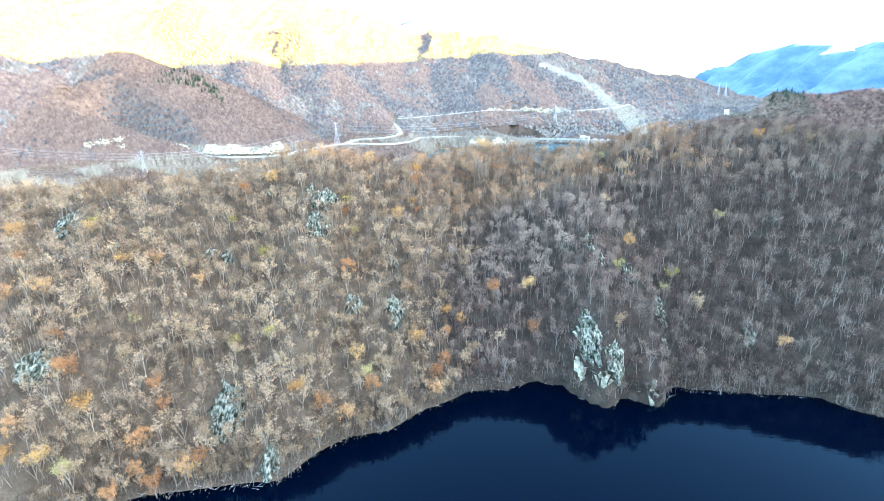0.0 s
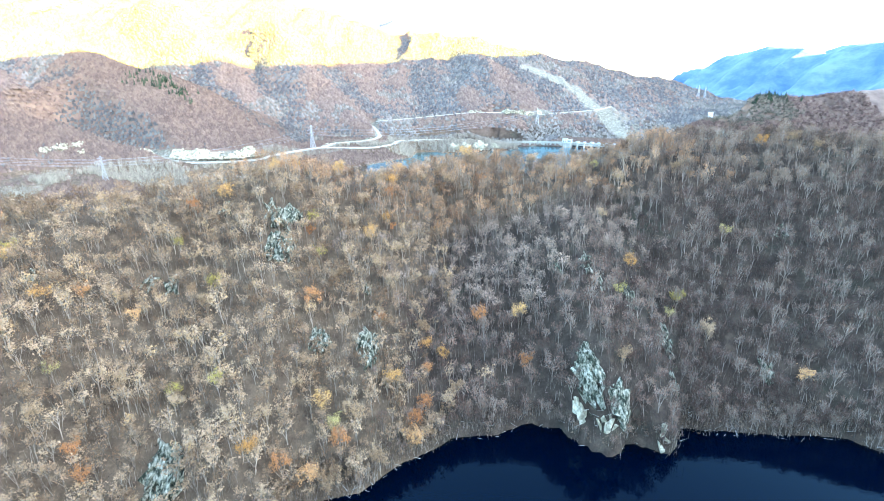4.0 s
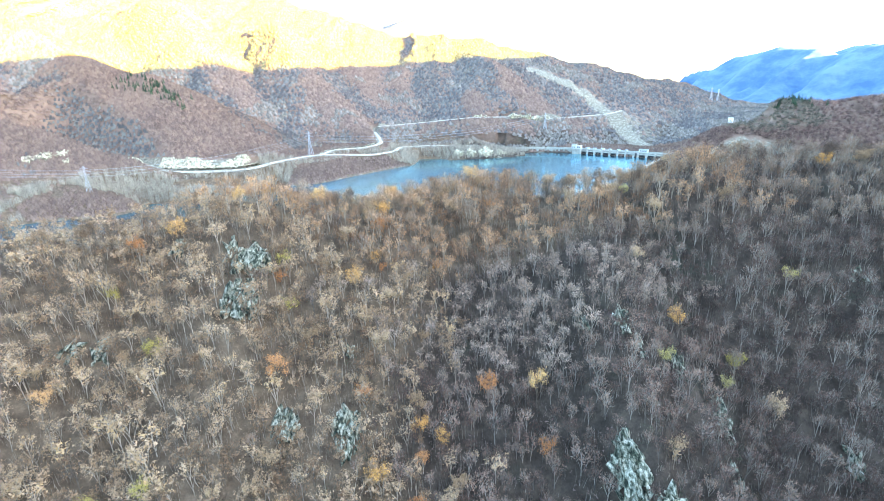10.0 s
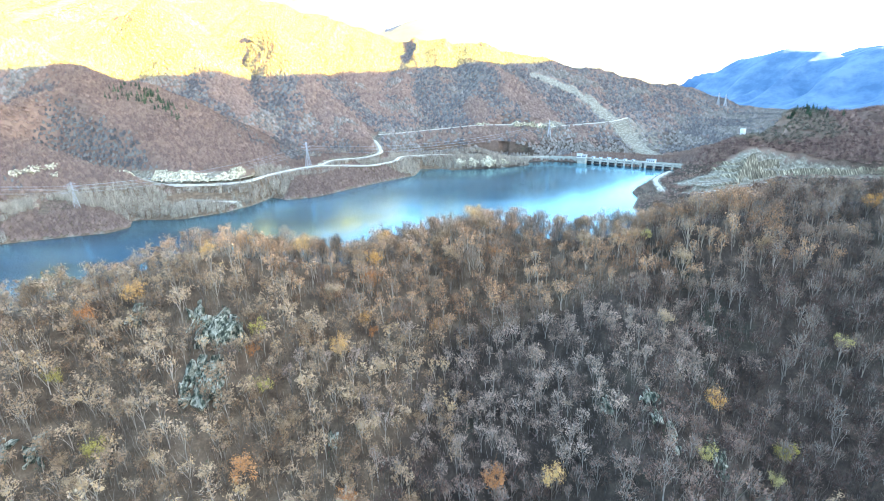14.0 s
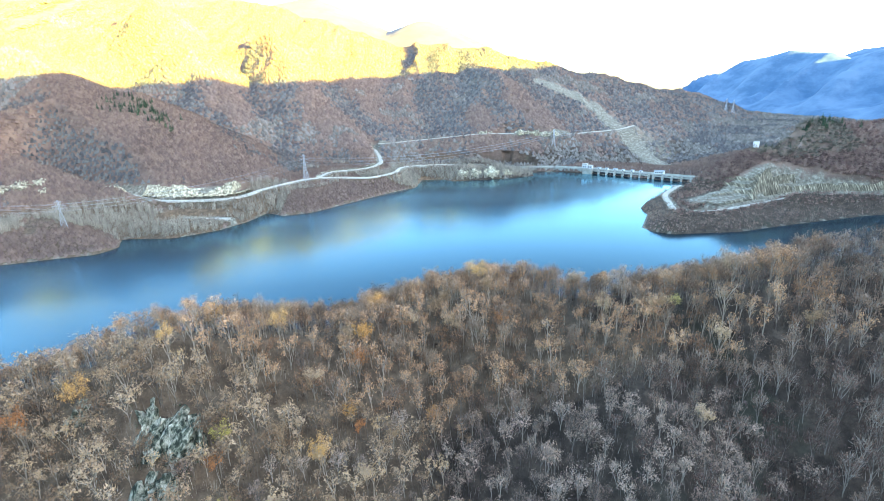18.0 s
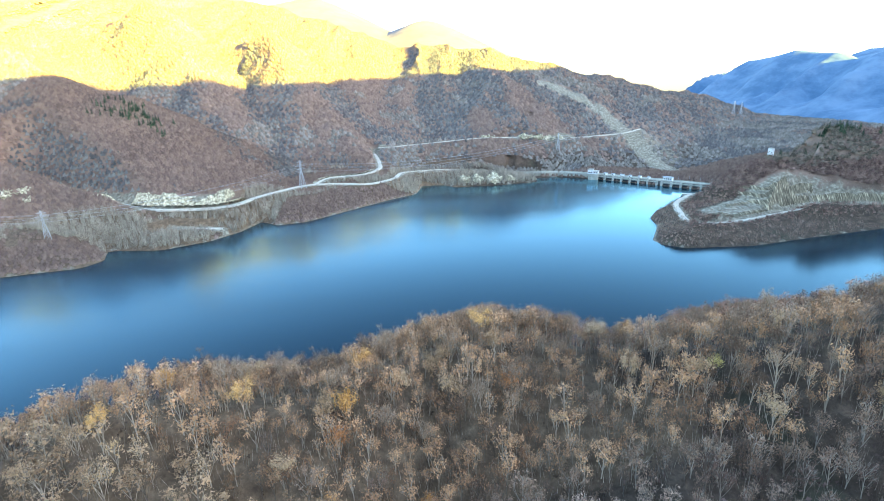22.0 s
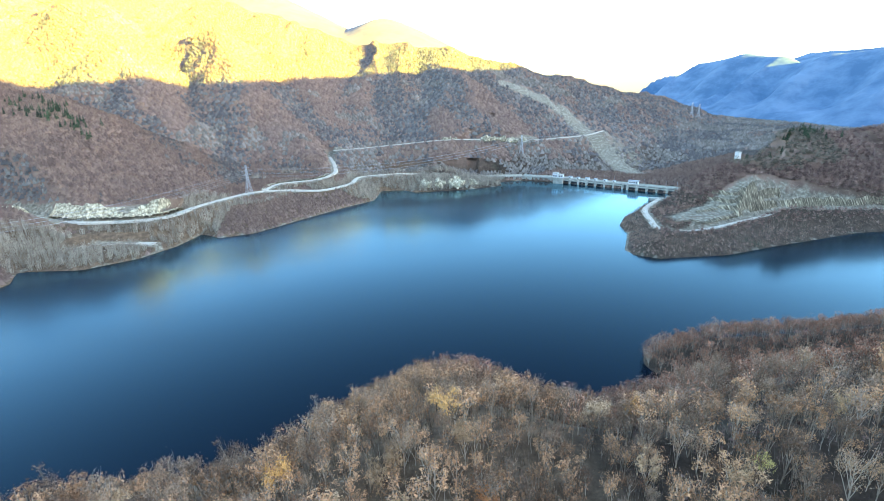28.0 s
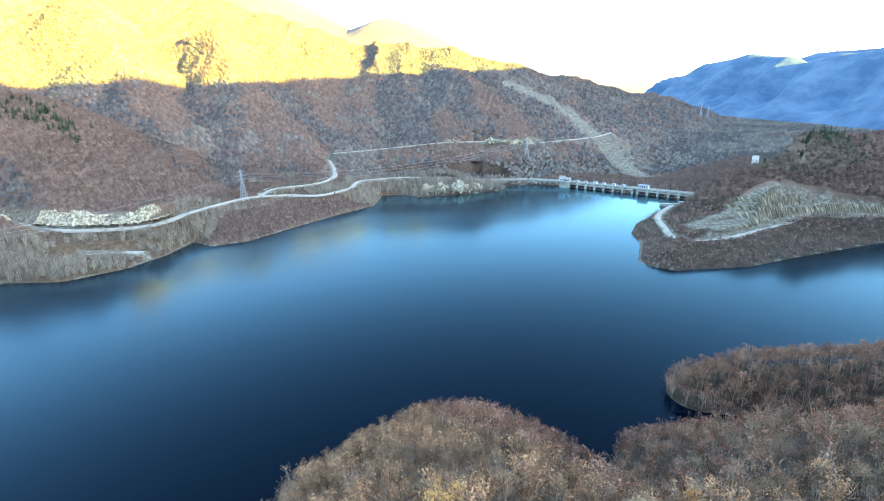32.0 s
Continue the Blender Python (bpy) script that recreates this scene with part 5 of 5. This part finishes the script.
# rock outcrops on the near slope
def outcrop(name, x, y, wide, long, deep, seed, mat, label, group, stretch=2.1):
    """Angular blocks that stand crowded out of the slope, longer down the slope than across."""
    rng = np.random.default_rng(seed)
    e = 4.0
    gxs, gys = (height_at(x + e, y) - height_at(x - e, y)) / (2 * e), (height_at(x, y + e) - height_at(x, y - e)) / (2 * e)
    up = Vector((-gxs, -gys, 1)).normalized()
    ya = Vector((0, 1, gys)).normalized()
    rot = Matrix((ya.cross(up), ya, up)).transposed().to_4x4()
    place = Matrix.Translation((x, y, height_at(x, y))) @ rot
    inv = place.inverted()
    root = empty(name, place)
    count = int(np.clip(wide * long * 0.3, 6, 36))
    for k in range(count):
        a, r = k * 2.4, math.sqrt((k + 0.5) / count)
        u, v = r * math.cos(a) * wide * 0.46, r * math.sin(a) * long * 0.46
        size = deep * rng.uniform(0.5, 1.4) * (1.25 - 0.5 * r)
        p = place @ Vector((u, v, 0))
        p.z = height_at(p.x, p.y)
        at = inv @ p
        box_pts = (rng.random((11, 3)) - 0.5) * [1.2 * size, 1.3 * stretch * size, 1.35 * size]
        turn = Matrix.Rotation(rng.normal() * 0.3, 3, "Z") @ Matrix.Rotation(rng.normal() * 0.3, 3, "X") @ Matrix.Rotation(rng.normal() * 0.25, 3, "Y")
        bm = bmesh.new()
        verts = [bm.verts.new(at + turn @ Vector(q) + Vector((0, 0, 0.28 * size))) for q in box_pts]
        made = bmesh.ops.convex_hull(bm, input=verts, use_existing_faces=False)
        inner = [g for g in made["geom_interior"] if isinstance(g, bmesh.types.BMVert)]
        if inner:
            bmesh.ops.delete(bm, geom=inner, context="VERTS")
        part("block", bm, mat, root)
    return tagged(root, label, "rock", group=group)


LICHEN = "pale grey-green lichen-covered rock outcrop in the wood"
for k, (x, y, w, l) in enumerate(OUTCROPS):
    outcrop("rock_outcrop", x, y, w, l, 1.0 + 0.13 * w, 10 + k, ROCK, LICHEN, "rock outcrops of the near slope")
for k, (x, y, w, l, d) in enumerate([(40.5, 133, 5, 5, 1.6), (46, 127.5, 5, 4, 1.4), (60, 126, 4, 3, 1.2)]):
    outcrop("shore_rock", x, y, w, l, d, 50 + k, PALE_ROCK, "whitish rock washed bare at the waterline", "shore rocks")
for k, (x, y, w, l, d) in enumerate([(45, 752, 16, 10, 4.0), (62, 752, 14, 10, 4.5), (82, 752, 22, 14, 5.5), (104, 756, 12, 9, 3.5)]):
    outcrop("shore_bluff", x, y, w, l, d, 80 + k, PALE_ROCK, "yellowish rock bluff at the lake shore", "shore bluffs")


for k, (x, y, w, l, d) in enumerate([(-394, 556, 14, 10, 2.3), (-381, 561, 15, 12, 2.6), (-369, 569, 12, 9, 2.2), (-360, 560, 9, 6, 1.8)]):
    outcrop("shore_bluff", x, y, w, l, d, 95 + k, PALE_ROCK, "whitish rock cliff above the shore road", "shore bluffs")


def bank(name, line, start, end, near, far, deep, step, seed, mat, label, lift=1.1):
    """One long bare rock face that clads the uphill side of a road."""
    pts = smooth_line(line, 12)
    pts = pts[int(start * len(pts)):int(end * len(pts))]
    rows = np.arange(near, far, step)
    run, co = 0.0, []
    for i, p in enumerate(pts):
        d = (pts[min(i + 1, len(pts) - 1)] - pts[max(i - 1, 0)]).to_2d().normalized()
        n = Vector((-d.y, d.x))
        if height_at(p.x + n.x * 14, p.y + n.y * 14) < height_at(p.x - n.x * 14, p.y - n.y * 14):
            n = -n
        co.append([(p.x + n.x * r, p.y + n.y * r, r) for r in rows])
    co = np.array(co)
    fine = np.linspace(0, len(co) - 1, int(len(co) * 6))
    lo = np.minimum(fine.astype(int), len(co) - 2)
    co = co[lo] + (co[lo + 1] - co[lo]) * (fine - lo)[:, None, None]
    u = np.cumsum(np.append(0, np.hypot(*np.diff(co[:, 0, :2], axis=0).T)))[:, None] + 0 * rows
    x, y, r = co[..., 0], co[..., 1], co[..., 2]
    top = far - (far - near) * 0.45 * np.abs(fbm(u / 22, 0 * u, seed, 3))
    edge = np.clip(np.minimum((top - r) / 2, np.minimum(u, u[-1] - u) / 5), 0, 1)
    jag = np.abs(fbm(u / 2.6, r / 9, seed + 1, 4)) * 2.2 + 0.5 * fbm(u / 8, r / 8, seed + 2, 3)
    z = land(x, y) + edge * (lift + deep * (0.9 - jag)) - 0.9 * (1 - edge)
    n1, n2 = x.shape
    i2 = np.arange(n1 * n2).reshape(n1, n2)
    q2 = np.stack([i2[:-1, :-1], i2[1:, :-1], i2[1:, 1:], i2[:-1, 1:]], -1).reshape(-1, 4)
    q2 = np.concatenate([q2[:, [0, 1, 2]], q2[:, [0, 2, 3]]])
    return tagged(new(name, numpy_mesh(name, np.stack([x, y, z], -1).reshape(-1, 3), q2, [mat])), label, "rock face")


STRAW, nt, b = material("straw_streaked_cut_rock", 0.9)
c = ramp(nt, noise_at(nt, 0.5, 4, 0.6, (2.6, 0.25, 0.25)), [(0.40, (0.09, 0.075, 0.05)), (0.54, (0.22, 0.185, 0.12)), (0.68, (0.58, 0.50, 0.34))])
nt.links.new(mix(nt, 0.7, c, ramp(nt, noise_at(nt, 0.09, 3), [(0.35, (0.45, 0.45, 0.45)), (0.6, (1.0, 1.0, 1.0))]), "MULTIPLY"), b.inputs["Base Color"])
bank("cut_bank", ROADS[0][1], 0.05, 0.64, 4.5, 16, 1.7, 0.6, 120, PALE_ROCK, "long yellowish bare rock face above the shore road", 2.2)
bank("cut_bank", ROADS[1][1], 0.05, 0.6, 3.5, 9, 1.2, 0.8, 130, PALE_ROCK, "yellowish rock face above the loop road")
def contour(x0, x1, z):
    """A level line on the headland's south face."""
    pts = []
    for x in np.arange(x0, x1, 9.0):
        ys = np.arange(np.interp(x, [216, 255, 295, 338, 400, 520], [514, 503, 519, 533, 525, 540]) + 3, 580, 0.5)
        up = land(np.full(ys.shape, x), ys) > z
        if up.any():
            pts.append((x, float(ys[np.argmax(up)]), z))
    return pts


TIERS = [contour(226, 300, 11.2), contour(300, 450, 13.0), contour(236, 330, 15.5), contour(246, 352, 20.5), contour(268, 330, 25.5)]
for k, line in enumerate(TIERS):
    bank("terraced_bank", line, 0, 1, 0.3, 7, 0.34, 0.4, 160 + 9 * k, STRAW, "straw-streaked terraced rock face above the headland road", 0.3)
for k, (x, y, w, l, d) in enumerate([(84, 856, 22, 8, 3.2), (139, 857, 16, 11, 4.0), (158, 862, 20, 14, 4.6), (176, 864, 18, 12, 4.2), (193, 867, 14, 8, 3.0)]):
    outcrop("cut_rock", x, y, w, l, d, 190 + k, PALE_ROCK, "pale rock face above the upper road", "upper road rock faces")


# single trees: coloured crowns on the near slope and the trees of the crest
def tree(kind, seed, bark, leaf, label, group):
    a, b, c, d = kind
    (v1, f1, m1), (v2, f2, m2) = bare_tree(seed, a, b, 9, 4, int(c * 3) + 200, 0.16, int(d * 1.1), thin=0.028)
    root = empty("tree", Matrix.Identity(4))
    for name, v, f, m in (("trunk", v1, f1, m1), ("crown", v2, f2, m2)):
        ob = new(name, numpy_mesh(name, v, f, [bark, leaf], m))
        ob.parent = root
    return tagged(root, label, "tree", group=group)


def plant(root, spots, rng, first=True):
    for k, (x, y, z, s) in enumerate(spots):
        m = Matrix.Translation((x, y, z)) @ Matrix.Rotation(rng.random() * math.tau, 4, "Z")
        if k == 0:
            root.matrix_world = m
            root.scale = (s, s, s)
        else:
            ob = copy_thing(root, m)
            ob.scale = (s, s, s)


rng = np.random.default_rng(77)
crest_kinds = [tree(KINDS[k], 200 + k, BARK_ONE, LEAF_ONE, ("half-bare brown-leaved tree on the wooded ridge", "bare grey-limbed tree on the wooded ridge")[k in (2, 4, 7)], "trees of the ridge") for k in range(8)]
pick = rng.integers(8, size=len(SINGLE))
for k, root in enumerate(crest_kinds):
    plant(root, SINGLE[pick == k], rng)


def ground_spots(spots):
    return [(x, y, height_at(x, y), s) for x, y, s in spots]


COLOURED = [
    (GOLD, "golden-leaved tree among bare grey trees", [(-1.0, 149.2), (-9.5, 137.8), (-27.1, 128.4), (-41.8, 114.6), (-136.0, 148.4), (-90.3, 102.4), (-95.5, 91.9), (-18.5, 179.0), (63.3, 163.1), (-96.5, 138.5), (-63.7, 179.8), (-49.7, 189.6), (27.9, 157.2), (17.7, 226.1), (52.7, 226.0), (-9.9, 217.2), (-30.6, 200.9), (-46.4, 204.1), (-11.4, 204.5), (133, 213)]),
    (RUST, "rust-orange tree among bare grey trees", [(104.8, 136.6), (-118.8, 121.1), (-111.6, 124.0), (-77.0, 95.8), (-65.5, 96.6), (-62.5, 99.7), (-35.5, 115.5), (-28.9, 115.3), (-96.5, 108.1), (-80.5, 91.0), (-1.3, 134.9), (-74.7, 109.3), (-71.8, 93.8), (-101.9, 94.7), (-4.9, 127.8), (-22.6, 121.7), (-32.7, 151.6), (15.8, 157.9), (28.2, 146.2), (-3.9, 131.3), (-89.1, 143.1), (-77.8, 111.8), (-12.4, 198.7), (23.2, 213.2), (-71.8, 175.3)]),
    (YELLOW, "yellow-green tree among bare grey trees", [(-24.4, 125.2), (-110.5, 150.2), (-88.2, 124.6), (-52.1, 127.2), (-90.7, 91.9), (77.7, 159.2), (-32.2, 167.0), (-59.4, 152.1), (100.7, 176.4), (-73.3, 164.3), (-35.8, 176.6), (56.7, 153.1), (74.3, 155.3), (66.3, 210.5)]),
    (TAN, "pale tan-leaved tree among bare grey trees", [(-18.2, 127.3), (-85.8, 114.7), (82.8, 149.6), (52.5, 136.2), (4.9, 137.3), (-39.4, 122.2), (-60.4, 123.7), (-86.5, 96.5), (-47.5, 103.5), (-13.1, 121.5), (7.9, 140.7), (-25.1, 114.5), (-46.6, 119.6), (-63.5, 104.5), (-26.0, 160.0), (-9.0, 177.5), (-10.8, 163.3), (147.6, 202.5), (141.9, 208.8), (-31.1, 135.6), (-60.8, 147.4), (-1.3, 153.3), (-79.5, 144.0), (49.3, 213.6), (59.8, 180.9), (71.6, 198.1), (92.3, 197.4), (-15.4, 202.8), (-21.4, 191.6), (-26.3, 180.1), (45.0, 225.6), (8.6, 220.0), (60.8, 207.4), (9.8, 211.5), (20.5, 220.5), (81.4, 212.9), (-0.6, 212.0), (-31.7, 212.6), (5.7, 217.3)]),
]
for k, (mat, label, spots) in enumerate(COLOURED):
    spots = [(x, y, rng.uniform(0.95, 1.3) * (0.75 if mat is YELLOW else 1.0)) for x, y in spots]
    for x in rng.uniform(-150, 8, (8, 12, 3, 22)[k]):
        y = float(np.interp(x, FRONT_X, FRONT_Y)) + 3 + 75 * rng.random() ** 1.3
        if clear_of_rock(x, y):
            spots.append((x, y, rng.uniform(0.7, 1.05)))
    kinds = [tree((7.5, 2.5, 360, 20), 300 + 3 * k + j, BARK_ONE, mat, label, "coloured trees of the near slope") for j in range(3)]
    for j, root in enumerate(kinds):
        plant(root, ground_spots(spots[j::3]), rng)


# bleached branches along the near waterline
def driftwood():
    rng = np.random.default_rng(5)
    bag = Bag()
    for k in range(260):
        x = rng.uniform(-90, 125)
        y = float(np.interp(x, FRONT_X, FRONT_Y)) + rng.normal() * 1.2
        z = max(height_at(x, y), -0.1) + 0.15
        a = rng.uniform(0, math.tau)
        n = rng.uniform(0.8, 3.2)
        lift = rng.uniform(-0.2, 0.9)
        d = np.array([math.cos(a), math.sin(a), lift]) * n
        bag.spike((x, y, z), np.array((x, y, z)) + d, rng.uniform(0.05, 0.11), 0, 0)
    v, f, m = bag.arrays()
    tagged(new("driftwood", numpy_mesh("driftwood", v, f, [WOOD])), "bleached dead branches along the waterline", "driftwood", kind="stuff")


driftwood()
